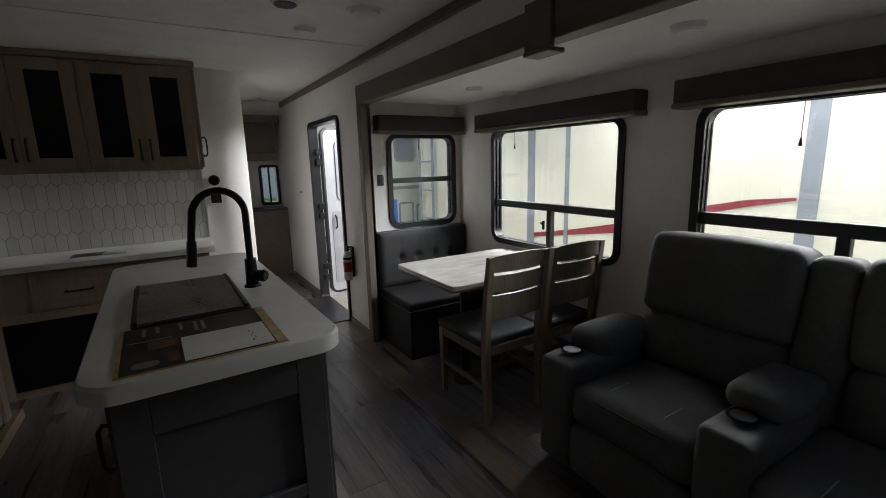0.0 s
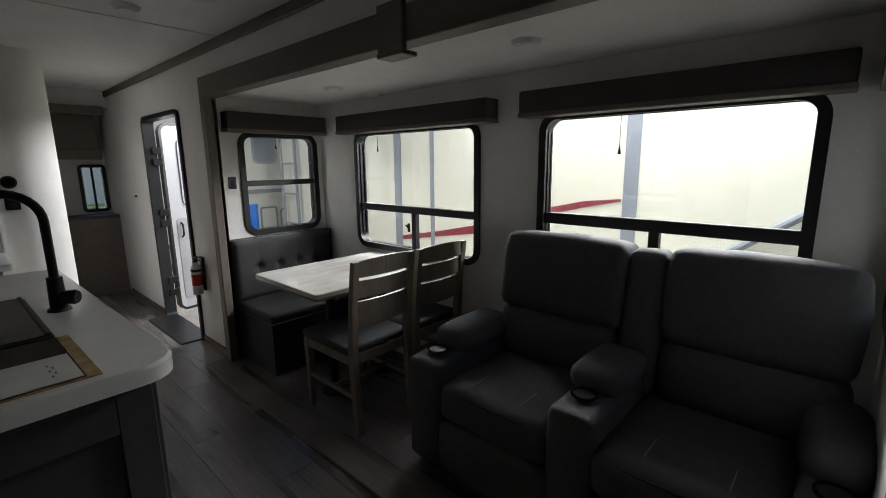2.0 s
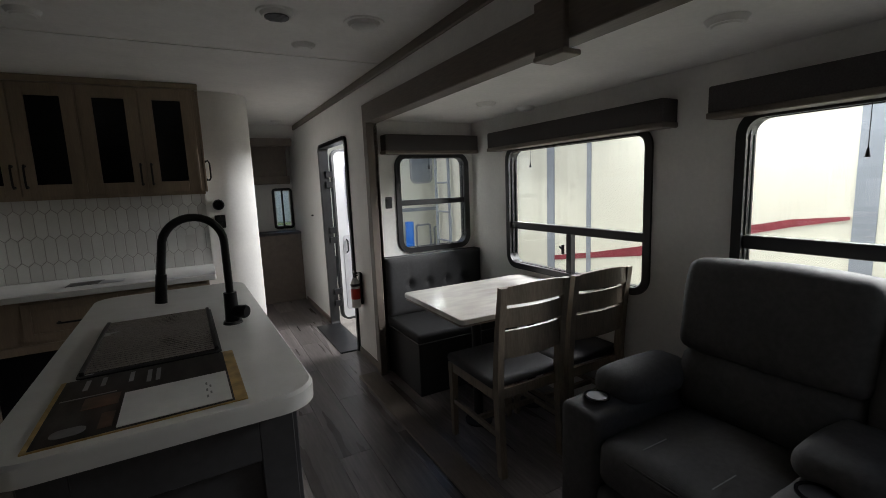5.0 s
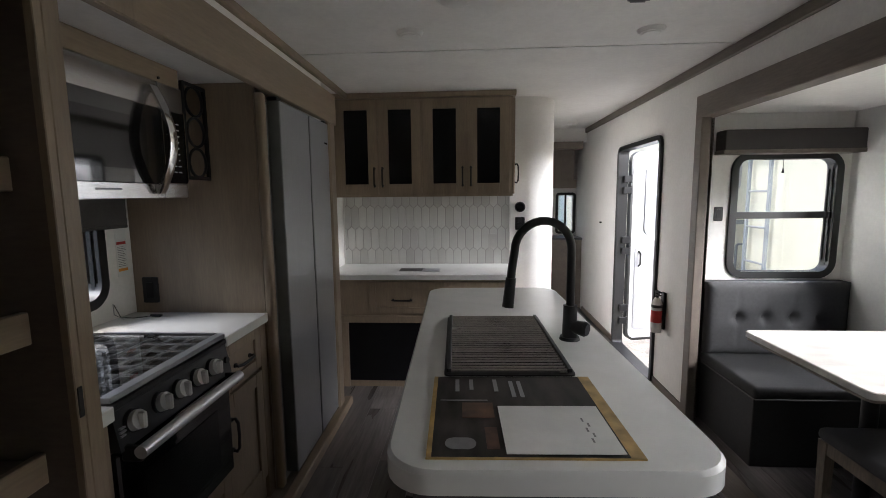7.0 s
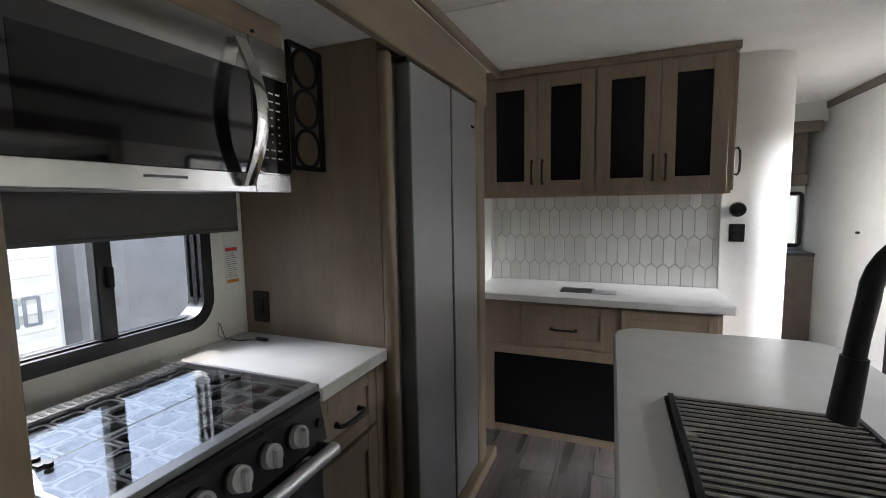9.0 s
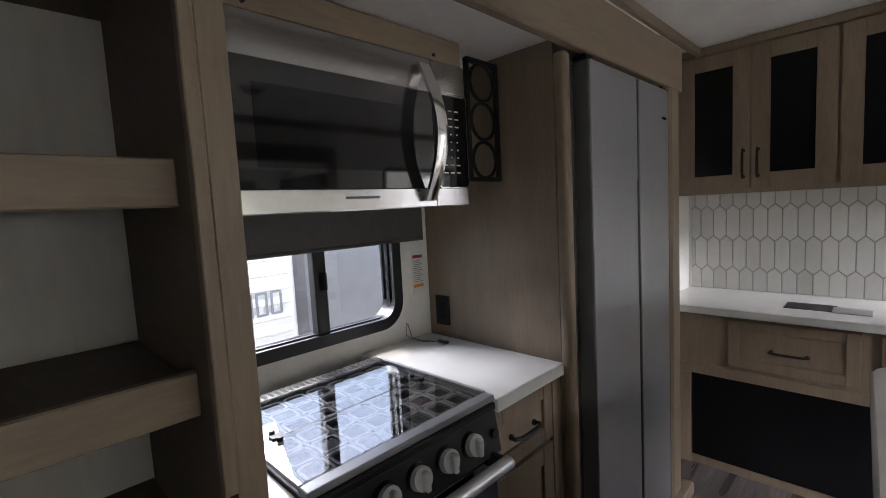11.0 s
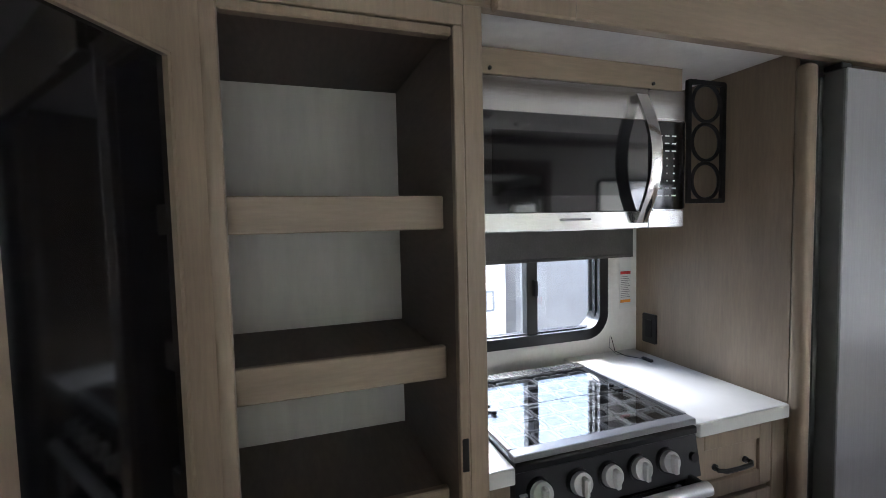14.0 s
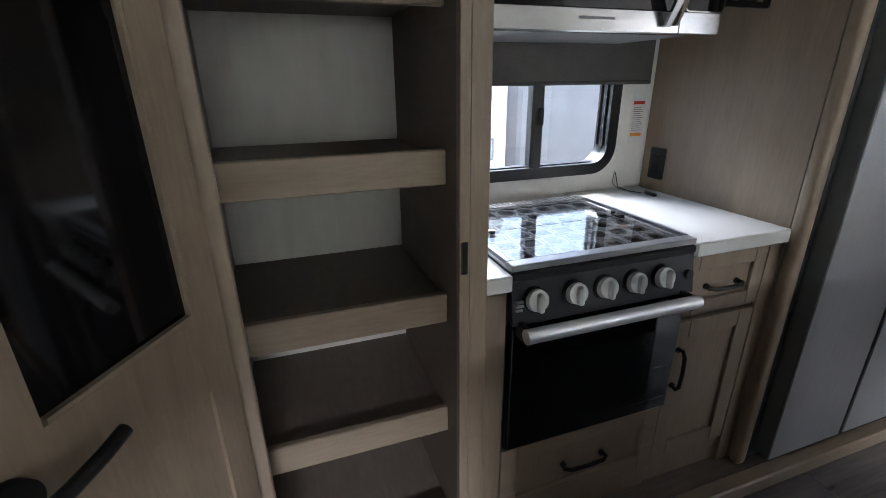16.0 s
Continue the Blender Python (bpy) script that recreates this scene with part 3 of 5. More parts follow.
plate("light_switch", "y", 1.405, 1.265, 3.66, -1, 0.05, 0.085, BLACK, "black light switch on the dinette end wall", "switch")
plate("wall_switch", "y", 0.315, 1.165, 4.45, -1, 0.075, 0.10, BLACKM, "black double switch plate beside the backsplash", "switch", 2)
th = thing("thermostat", (0.315, 4.45, 1.29), "round black thermostat on the hutch wall", "thermostat")
part("body", cyl(bmesh.new(), (0.315, 4.449, 1.295), (0.315, 4.425, 1.295), 0.042, 0.038, 32), BLACKM, th, smooth=True)
part("dial", cyl(bmesh.new(), (0.315, 4.425, 1.295), (0.315, 4.418, 1.295), 0.03, 0.028, 32), BGLASS, th, smooth=True)
th = thing("door_stop", (RX, 5.55, 1.1), "tiny dark peg on the corridor wall", "peg")
part("peg", cyl(bmesh.new(), (RX - 0.02, 5.55, 1.1), (RX - 0.0005, 5.55, 1.1), 0.009, seg=12), BLACKM, th)

# ---- island ----
isl = thing("kitchen_island", (0.04, 2.36, 0), "charcoal kitchen island base with framed panels", "island")
part("body", box(-0.20, 0.30, 1.69, 3.12, 0.0, 0.868), CHARC, isl)
fr = bmesh.new()
for a in ((-0.21, -0.13, 0.06, 0.868), (0.23, 0.31, 0.06, 0.868), (-0.13, 0.23, 0.74, 0.868), (-0.13, 0.23, 0.06, 0.16), (-0.13, 0.23, 0.40, 0.44)):
    bx(fr, a[0], a[1], 1.668, 1.689, a[2], a[3], 0.002)
part("front_frame", fr, CHARC, isl)
fr = bmesh.new()
for y0 in (1.67, 2.13, 2.60):
    for a in ((y0, y0 + 0.07, 0.06, 0.868), (y0 + 0.44, y0 + 0.50, 0.06, 0.868), (y0 + 0.07, y0 + 0.44, 0.76, 0.868), (y0 + 0.07, y0 + 0.44, 0.06, 0.16)):
        bx(fr, 0.301, 0.32, a[0], a[1], a[2], a[3], 0.002)
part("side_frame", fr, CHARC, isl)
for k, y0 in enumerate((1.69, 2.165, 2.64)):
    shaker(isl, "x", y0, y0 + 0.47, 0.08, 0.85, -0.201, -1, CHARC, 0.06, "door", CHARC, (y0 + 0.06, 0.70, 0.14, True))


def counter_with_hole():
    bm = bmesh.new()
    outer = rr_points(-0.268, 0.37, 1.615, 3.18, 0.09)
    inner = rr_points(-0.155, 0.175, 2.035, 2.59, 0.012)
    n = len(outer)
    rings = []
    for pts, s, z in ((outer, 0.0, 0.868), (outer, 0, 0.874), (outer, 0, 0.906), (outer, -0.006, 0.914), (inner, 0, 0.914), (inner, 0, 0.868)):
        rings.append([bm.verts.new((x + (0.006 if s and x < 0.04 else -0.006 if s else 0), y + (0.006 if s and y < 2.3 else -0.006 if s else 0), z)) for x, y in pts])
    for p, q in zip(rings, rings[1:] + rings[:1]):
        for k in range(n):
            bm.faces.new((p[k], p[(k + 1) % n], q[(k + 1) % n], q[k]))
    return bm


top = mesh_object("island_worktop", counter_with_hole(), QUARTZ, True)
tagged(top, "white quartz island worktop with rounded corners", "worktop")
AT[top.name] = Matrix.Identity(4)
sink = thing("kitchen_sink", (0.01, 2.31, 0.70), "dark undermount sink set in the island", "sink")
sk = bmesh.new()
bx(sk, -0.165, 0.185, 2.025, 2.60, 0.69, 0.70)
for a in ((-0.165, -0.157, 2.025, 2.60), (0.177, 0.185, 2.025, 2.60), (-0.157, 0.177, 2.025, 2.033), (-0.157, 0.177, 2.592, 2.60)):
    bx(sk, a[0], a[1], a[2], a[3], 0.70, 0.867)
part("basin", sk, BLACKM, sink, "black composite basin")
part("rim", ring(bmesh.new(), "z", -0.165, 0.185, 2.027, 2.60, 0.015, 0.016, 0.9145, 0.919), BLACKM, sink, "thin black rim")
rack = thing("drying_rack", (0.01, 2.31, 0.92), "roll-up black drying rack over the sink", "rack")
for k in range(27):
    y = 2.05 + 0.53 * k / 26
    part("rod", cyl(bmesh.new(), (-0.155, y, 0.9235), (0.175, y, 0.9235), 0.0042, seg=8), ROD, rack)
for x in (-0.152, 0.172):
    part("edge_strip", box(x - 0.006, x + 0.006, 2.04, 2.59, 0.919, 0.930, b=0.002), BLACKM, rack)

fa = thing("kitchen_faucet", (0.245, 2.34, 0.914), "tall matte black gooseneck faucet on the island", "faucet")
bm = cyl(bmesh.new(), (0.245, 2.34, 0.914), (0.245, 2.34, 0.924), 0.034, 0.031, 28)
cyl(bm, (0.245, 2.34, 0.924), (0.245, 2.34, 1.03), 0.025, 0.022, 28)
part("base", bm, BLACKM, fa, smooth=True)
bend = [(0.245, 2.34, 1.0), (0.245, 2.34, 1.10), (0.245, 2.34, 1.20)]
for a in range(0, 181, 12):
    bend.append((0.245 - 0.095 * (1 - math.cos(radians(a))), 2.34 - 0.02 * (1 - math.cos(radians(a))), 1.215 + 0.095 * math.sin(radians(a))))
bend += [(0.047, 2.299, 1.16), (0.040, 2.297, 1.10)]
part("neck", tube(bmesh.new(), bend, 0.0135, 16), BLACKM, fa, smooth=True)
part("spray_head", cyl(bmesh.new(), (0.044, 2.298, 1.13), (0.034, 2.296, 1.035), 0.0165, 0.0185, 20), BLACKM, fa, smooth=True)
part("lever", cyl(cyl(bmesh.new(), (0.25, 2.335, 0.96), (0.285, 2.305, 0.958), 0.021, 0.025, 24), (0.285, 2.305, 0.958), (0.292, 2.299, 0.9575), 0.025, 0.02, 24), BLACKM, fa, smooth=True)

# brochure and paper on the island
br = thing("brochure", (0.01, 1.84, 0.914), "glossy dark open brochure lying on the island", "brochure")
part("sheet", box(-0.18, 0.185, 1.655, 2.02, 0.9145, 0.917), INK, br, "dark photographic print")
part("border", box(-0.19, -0.18, 1.65, 2.02, 0.9145, 0.9175), GOLD, br, "tan printed edge")
part("border", box(0.185, 0.212, 1.65, 2.02, 0.9145, 0.9175), GOLD, br, "tan printed edge")
part("border", box(-0.18, 0.185, 1.65, 1.6545, 0.9145, 0.9175), GOLD, br, "tan printed edge")
part("picture", box(-0.12, -0.05, 1.80, 1.87, 0.9172, 0.918), DARKPIC, br)
part("picture", box(-0.17, -0.06, 1.88, 1.885, 0.9172, 0.918), GREYP, br)
part("picture", box(-0.075, -0.05, 1.68, 1.76, 0.9172, 0.918), DARKPIC, br)
part("picture", slab(bmesh.new(), "z", -0.155, -0.095, 1.68, 1.72, 0.018, 0.9172, 0.918), INKTXT, br)
for x, y0, y1 in ((-0.135, 1.93, 2.0), (-0.10, 1.94, 2.0), (-0.04, 1.93, 2.0), (0.0, 1.90, 1.99), (0.02, 1.90, 1.99)):
    part("text_bar", box(x, x + 0.010, y0, y1, 0.9172, 0.918), GREYP, br)
pp = thing("paper_sheet", (0.07, 1.755, 0.917), "white printed sheet lying on the brochure", "paper")
part("sheet", box(-0.04, 0.18, 1.662, 1.85, 0.9185, 0.9200), PAPER, pp)
for k in range(5):
    part("text_bar", box(0.13 + 0.008 * (k % 2), 0.134 + 0.008 * (k % 2), 1.70 + 0.02 * k, 1.715 + 0.02 * k, 0.9201, 0.9205), INKTXT, pp)

# the island stands slightly askew in the room
skew = Matrix.Translation((0.04, 2.36, 0)) @ Matrix.Rotation(radians(1.7), 4, "Z") @ Matrix.Translation((-0.04, -2.36, 0))
for ob in (isl, top, sink, rack, fa, br, pp):
    ob.matrix_basis = skew @ Matrix.Translation(ob.location)

# ---- hutch ----
hut = thing("hutch_cabinet_lower", (-0.42, 4.2, 0), "taupe hutch base with drawers over a black panel", "cabinet")
part("body", box(LX + 0.004, 0.19, 4.00, 4.445, 0.0, 0.805), WOOD, hut)
shaker(hut, "y", -0.80, -0.33, 0.555, 0.785, 3.999, -1, WOOD, 0.045, "drawer", WOOD, (-0.565, 0.655, 0.15, False))
shaker(hut, "y", -0.27, 0.17, 0.555, 0.785, 3.999, -1, WOOD, 0.045, "drawer", WOOD, (-0.05, 0.655, 0.15, False))
part("rail", box(LX + 0.004, 0.19, 3.985, 3.999, 0.485, 0.535, b=0.002), WOOD, hut)
part("stile", box(LX + 0.004, -0.965, 3.985, 3.999, 0.0, 0.485, b=0.002), WOOD, hut)
part("stile", box(0.15, 0.19, 3.985, 3.999, 0.0, 0.485, b=0.002), WOOD, hut)
part("black_panel", box(-0.96, 0.145, 3.99, 3.999, 0.05, 0.482), BGLASS2, hut, "black glossy firebox panel")
ct = slab(bmesh.new(), "z", LX + 0.002, 0.235, 3.93, 4.448, 0.012, 0.807, 0.845, 0.004)
solid("hutch_worktop", ct, QUARTZ, "white quartz hutch worktop", "worktop", kind="")
plate("wall_outlet", "y", 0.10, 1.03, 4.4415, -1, 0.07, 0.11, OUTLETW, "white outlet plate on the backsplash", "outlet", 0)
pa = thing("leaflet", (-0.45, 4.1, 0.845), "dark printed leaflet on the hutch worktop", "leaflet")
part("sheet", box(-0.60, -0.42, 4.08, 4.22, 0.8452, 0.847), INK, pa)
part("sheet", box(-0.43, -0.30, 4.06, 4.18, 0.8472, 0.849), GREYP, pa)

oh = thing("hutch_cabinet", (-0.42, 4.22, 1.384), "taupe overhead cabinet with smoked glass doors", "cabinet")
part("body", box(LX + 0.004, 0.235, 4.24, 4.448, 1.384, 2.125), WOOD, oh)
part("crown", box(LX + 0.004, 0.255, 4.205, 4.448, 2.10, 2.138, b=0.004), WOOD, oh)
part("bottom_rail", box(LX + 0.004, 0.235, 4.222, 4.239, 1.384, 1.41), WOOD, oh)
for k, (u0, u1) in enumerate(((-1.085, -0.76), (-0.755, -0.435), (-0.425, -0.105), (-0.10, 0.215))):
    hx = u1 - 0.028 if k % 2 == 0 else u0 + 0.028
    shaker(oh, "y", u0, u1, 1.405, 2.095, 4.239, -1, BGLASS2, 0.075, "door", WOOD, (hx, 1.53, 0.15, True))
sd = part("side_door", box(0.236, 0.252, 4.245, 4.445, 1.40, 2.09, b=0.002), WOOD, oh)
pull("handle", sd, "x", (0.252, 4.28, 1.55), 0.15, True, (1, 0, 0))

# ---- pantry ----
pan = thing("pantry_cabinet", (-1.15, 1.55, 0.05), "tall open taupe pantry cabinet with lipped shelves", "cabinet")
PF = -0.915
part("stile", box(PF - 0.02, PF, 1.752, 1.792, 0.05, 1.83, b=0.002), WOOD, pan)
part("stile", box(PF - 0.02, PF, 1.732, 1.752, 0.10, 1.79, b=0.002), WOOD, pan)
part("stile", box(PF - 0.02, PF, 1.268, 1.335, 0.05, 1.83, b=0.002), WOOD, pan)
part("head", box(PF - 0.02, PF, 1.335, 1.752, 1.79, 1.829, b=0.002), WOOD, pan)
part("head_strip", box(PF - 0.03, PF - 0.005, 1.335, 1.732, 1.772, 1.79, b=0.003), WOOD, pan)
part("kick", box(PF - 0.02, PF, 1.335, 1.752, 0.05, 0.12, b=0.002), WOOD, pan)
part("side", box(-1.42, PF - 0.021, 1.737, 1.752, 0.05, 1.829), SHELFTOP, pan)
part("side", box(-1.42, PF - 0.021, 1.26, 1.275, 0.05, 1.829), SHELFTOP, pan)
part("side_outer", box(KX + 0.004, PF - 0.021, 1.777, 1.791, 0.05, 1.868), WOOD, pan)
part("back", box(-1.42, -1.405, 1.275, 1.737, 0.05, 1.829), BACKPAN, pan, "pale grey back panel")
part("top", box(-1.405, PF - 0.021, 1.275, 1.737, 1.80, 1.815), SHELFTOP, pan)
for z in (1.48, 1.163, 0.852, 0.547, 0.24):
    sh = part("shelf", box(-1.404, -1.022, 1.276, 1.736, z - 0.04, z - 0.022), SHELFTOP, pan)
    part("lip", box(-1.02, -1.0, 1.276, 1.736, z - 0.07, z, b=0.003), WOODH, sh, "taupe shelf lip")
part("strike", box(PF - 0.012, PF + 0.002, 1.734, 1.75, 0.93, 1.0, b=0.003), BLACKM, pan, "black latch strike")

HX, HY = PF + 0.004, 1.293
turn = Matrix.Translation((HX, HY, 0)) @ Matrix.Rotation(radians(-28), 4, "Z")
pd = thing("pantry_door", (HX, HY, 0.1), "open pantry door with dark glass and lever handle", "door")


def swung(bm):
    bmesh.ops.transform(bm, matrix=turn, verts=bm.verts)
    return bm


DW = 0.42
bm = bmesh.new()
for u0, u1, z0, z1 in ((0, 0.06, 0.1, 1.80), (DW - 0.13, DW, 0.1, 1.80), (0.06, DW - 0.13, 1.672, 1.80), (0.06, DW - 0.13, 0.83, 0.962), (0.06, DW - 0.13, 0.1, 0.20)):
    bx(bm, u0, u1, 0, 0.022, z0, z1)
part("door_frame", swung(bm), WOOD, pd)
part("glass", swung(box(0.055, DW - 0.125, 0.006, 0.012, 0.957, 1.677)), BGLASS, pd, "dark mirror-like glass")
part("lower_panel", swung(box(0.055, DW - 0.125, 0.005, 0.015, 0.195, 0.85)), WOOD, pd)
part("bead", swung(bx(bx(box(0.06, 0.066, 0.012, 0.021, 0.962, 1.672), 0.066, DW - 0.136, 0.012, 0.021, 0.962, 0.968), 0.066, DW - 0.136, 0.012, 0.021, 1.666, 1.672)), WOOD, pd)
h = cyl(bmesh.new(), (DW - 0.075, 0.022, 0.912), (DW - 0.075, 0.034, 0.912), 0.03, seg=28)
cyl(h, (DW - 0.075, 0.034, 0.912), (DW - 0.075, 0.06, 0.912), 0.012, seg=16)
tube(h, [(DW - 0.065, 0.062, 0.912), (DW - 0.105, 0.064, 0.914), (DW - 0.145, 0.062, 0.917), (DW - 0.18, 0.056, 0.919)], 0.009, 12)
part("lever_handle", swung(h), BLACKM, pd, "black lever handle", True)

# ---- range, counter and base units ----
CF = -0.985
solid("range_worktop", box(KX + 0.002, CF + 0.016, 2.41, 2.745, 0.852, 0.891, b=0.003), QUARTZ, "white quartz worktop between range and fridge panel", "worktop", kind="")
solid("range_worktop", box(KX + 0.002, CF + 0.03, 1.793, 1.872, 0.852, 0.891, b=0.003), QUARTZ, "narrow white quartz worktop strip beside the pantry", "worktop", kind="")
bu = thing("base_cabinet", (-1.2, 2.56, 0.05), "taupe base cabinet with drawer and door", "cabinet")
part("body", box(KX + 0.004, CF - 0.022, 2.402, 2.755, 0.05, 0.85), WOOD, bu)
shaker(bu, "x", 2.405, 2.70, 0.665, 0.845, CF - 0.021, 1, WOOD, 0.045, "drawer", WOOD, (2.54, 0.752, 0.13, False))
shaker(bu, "x", 2.405, 2.70, 0.16, 0.65, CF - 0.021, 1, WOOD, 0.055, "door", WOOD, (2.43, 0.50, 0.14, True))
part("stile", box(CF - 0.021, CF - 0.004, 2.705, 2.755, 0.05, 0.85, b=0.002), WOOD, bu)
bl = thing("filler_cabinet", (-1.2, 1.84, 0.05), "narrow taupe filler panel beside the range", "cabinet")
part("panel", box(KX + 0.004, CF + 0.01, 1.794, 1.868, 0.05, 0.85), WOOD, bl)

ra = thing("gas_range", (-1.2, 2.135, 0.05), "black gas range with glass cover and steel trim", "range")
RF = -0.965
part("body", box(KX + 0.06, RF - 0.03, 1.875, 2.398, 0.33, 0.868), BLACK, ra)
part("cooktop", box(KX + 0.10, RF, 1.874, 2.399, 0.868, 0.889, b=0.004), BLACK, ra)
for x0 in (-1.41, -1.205):
    gr = bmesh.new()
    for a in range(3):
        for c in range(7):
            ring(gr, "z", x0 + 0.066 * a + 0.002, x0 + 0.066 * a + 0.064, 1.90 + 0.067 * c + 0.002, 1.90 + 0.067 * c + 0.065, 0.016, 0.007, 0.893, 0.9)
    for c in range(8):
        tube(gr, [(x0 + 0.05, 1.90 + 0.067 * c, 0.8965), (x0 + 0.10, 1.905 + 0.067 * c, 0.899), (x0 + 0.15, 1.90 + 0.067 * c, 0.8965)], 0.003, 6)
    part("grate", gr, GRATE, ra, "grey pan support under the glass")
for x in (-1.31, -1.12):
    for y in (2.0, 2.26):
        part("burner", cyl(bmesh.new(), (x, y, 0.889), (x, y, 0.897), 0.045, 0.035, 24), BLACKM, ra)
cv = part("glass_cover", box(-1.42, RF - 0.035, 1.885, 2.388, 0.9035, 0.9085), STOVEGLASS, ra, "dark glass cover in two leaves")
part("edge", bx(bx(box(-1.42, RF - 0.035, 1.876, 1.885, 0.9, 0.91), -1.42, RF - 0.035, 2.388, 2.398, 0.9, 0.91), RF - 0.035, RF - 0.004, 1.876, 2.398, 0.892, 0.908, b=0.002), FRIDGE, ra, "steel edge of the cover")
part("fold", box(-1.206, -1.203, 1.885, 2.388, 0.9086, 0.9092), BLACK, ra)
for y in (1.93, 2.345):
    part("hinge_knob", cyl(cyl(box(-1.215, -1.194, y - 0.012, y + 0.012, 0.9086, 0.913), (-1.225, y, 0.909), (-1.225, y, 0.918), 0.007, seg=12), (-1.185, y, 0.909), (-1.185, y, 0.918), 0.007, seg=12), BLACKM, ra)
vb = part("vent_strip", box(-1.475, -1.425, 1.90, 2.40, 0.892, 0.906, b=0.002), STEEL, ra, "slotted rear vent")
for k in range(26):
    y = 1.915 + k * 0.0182
    part("slot", box(-1.466, -1.434, y, y + 0.009, 0.9062, 0.9068), BLACK, vb)
cp = bmesh.new()
v = [cp.verts.new(p) for p in ((RF - 0.03, 1.876, 0.765), (RF - 0.03, 2.398, 0.765), (RF + 0.012, 2.398, 0.765), (RF + 0.012, 1.876, 0.765), (RF - 0.03, 1.876, 0.867), (RF - 0.03, 2.398, 0.867), (RF - 0.006, 2.398, 0.867), (RF - 0.006, 1.876, 0.867))]
for q in ((0, 1, 2, 3), (4, 5, 6, 7), (0, 1, 5, 4), (3, 2, 6, 7), (0, 3, 7, 4), (1, 2, 6, 5)):
    cp.faces.new([v[i] for i in q])
part("control_panel", cp, BLACK, ra)
for k in range(5):
    y = 1.932 + k * 0.0855 + (0.018 if k > 0 else 0)
    c = Vector((RF + 0.004, y, 0.822))
    kn = part("knob", cyl(bmesh.new(), c, c + Vector((0.020, 0, 0.005)), 0.027, 0.025, 28), NICKEL, ra, "satin grey control knob", True)
    part("grip", box(RF + 0.022, RF + 0.042, y - 0.007, y + 0.007, 0.803, 0.848, b=0.004), NICKEL, kn)
    part("bezel", cyl(bmesh.new(), c - Vector((0.004, 0, 0)), c + Vector((0.006, 0, 0.001)), 0.031, seg=28), BLACKM, kn)
part("light_button", cyl(bmesh.new(), (RF + 0.002, 2.378, 0.815), (RF + 0.012, 2.378, 0.816), 0.012, seg=18), BLACKM, ra)
part("mark", bx(bx(box(RF + 0.002, RF + 0.0105, 1.884, 1.90, 0.80, 0.804), RF + 0.002, RF + 0.0105, 1.884, 1.902, 0.81, 0.814), RF + 0.002, RF + 0.0095, 1.884, 1.904, 0.82, 0.824), GREYP, ra)
od = part("oven_door", box(RF - 0.029, RF + 0.0, 1.878, 2.396, 0.39, 0.755, b=0.006), BGLASS, ra, "black glass oven door")
part("window", box(RF + 0.0005, RF + 0.002, 1.96, 2.31, 0.45, 0.66), BGLASS2, od)
hb = cyl(bmesh.new(), (RF + 0.055, 1.885, 0.762), (RF + 0.055, 2.372, 0.762), 0.017, seg=20)
part("handle_bar", hb, SATIN, od, "polished steel handle bar", True)
for y in (1.888, 2.355):
    part("handle_foot", box(RF, RF + 0.055, y, y + 0.015, 0.735, 0.775, b=0.003), BLACKM, od)
rd = thing("storage_cabinet", (-1.2, 2.135, 0.05), "taupe drawer below the range", "drawer")
part("body", box(KX + 0.06, RF - 0.035, 1.872, 2.40, 0.05, 0.329), WOOD, rd)
shaker(rd, "x", 1.876, 2.396, 0.15, 0.375, RF - 0.034, 1, WOOD, 0.05, "drawer_front", WOODH, (2.135, 0.27, 0.15, False))

# ---- microwave and its surround ----
MF = -1.17
mw = thing("microwave", (-1.35, 2.19, 1.41), "stainless over-range microwave with black glass door", "microwave")
part("body", box(KX + 0.003, MF - 0.03, 1.793, 2.567, 1.42, 1.80), GREYP, mw)
part("top_band", box(MF - 0.03, MF, 1.793, 2.567, 1.705, 1.797, b=0.003), STEEL, mw, "brushed steel top band")
part("bottom_band", box(MF - 0.03, MF, 1.793, 2.567, 1.393, 1.446, b=0.003), STEEL, mw, "brushed steel bottom band")
part("door_glass", box(MF - 0.03, MF - 0.001, 1.793, 2.43, 1.446, 1.71), MWGLASS, mw, "black reflective door glass")
part("inner_frame", box(MF - 0.001, MF + 0.0, 1.93, 2.36, 1.49, 1.66), BGLASS, mw)
cpn = part("control_panel", box(MF - 0.03, MF - 0.001, 2.433, 2.567, 1.446, 1.705), BGLASS, mw, "black touch control panel")
for r in range(9):
    for c in range(3):
        y, z = 2.475 + c * 0.026, 1.665 - r * 0.022
        w = 0.008 if r in (0, 1, 2, 7, 8) else 0.003
        part("key_mark", box(MF - 0.001, MF - 0.0004, y - w, y + w, z - 0.002, z + 0.002), PAPER, cpn)
part("edge_trim", ring(bmesh.new(), "x", 2.44, 2.568, 1.445, 1.715, 0.015, 0.003, MF - 0.002, MF + 0.003), CHROME, mw)
hp = []
for k in range(13):
    a = k / 12
    hp.append((MF + 0.012 + 0.058 * math.sin(math.pi * a), 2.393, 1.41 + 0.365 * a))
hbm = bmesh.new()
t = []
for p in hp:
    t.append([hbm.verts.new((p[0] + dx, p[1] + dy, p[2])) for dx, dy in ((-0.006, -0.019), (0.004, -0.019), (0.006, 0.0), (0.004, 0.019), (-0.006, 0.019))])
for a, c in zip(t, t[1:]):
    for k in range(5):
        hbm.faces.new((a[k], a[(k + 1) % 5], c[(k + 1) % 5], c[k]))
hbm.faces.new(t[0][::-1])
hbm.faces.new(t[-1])
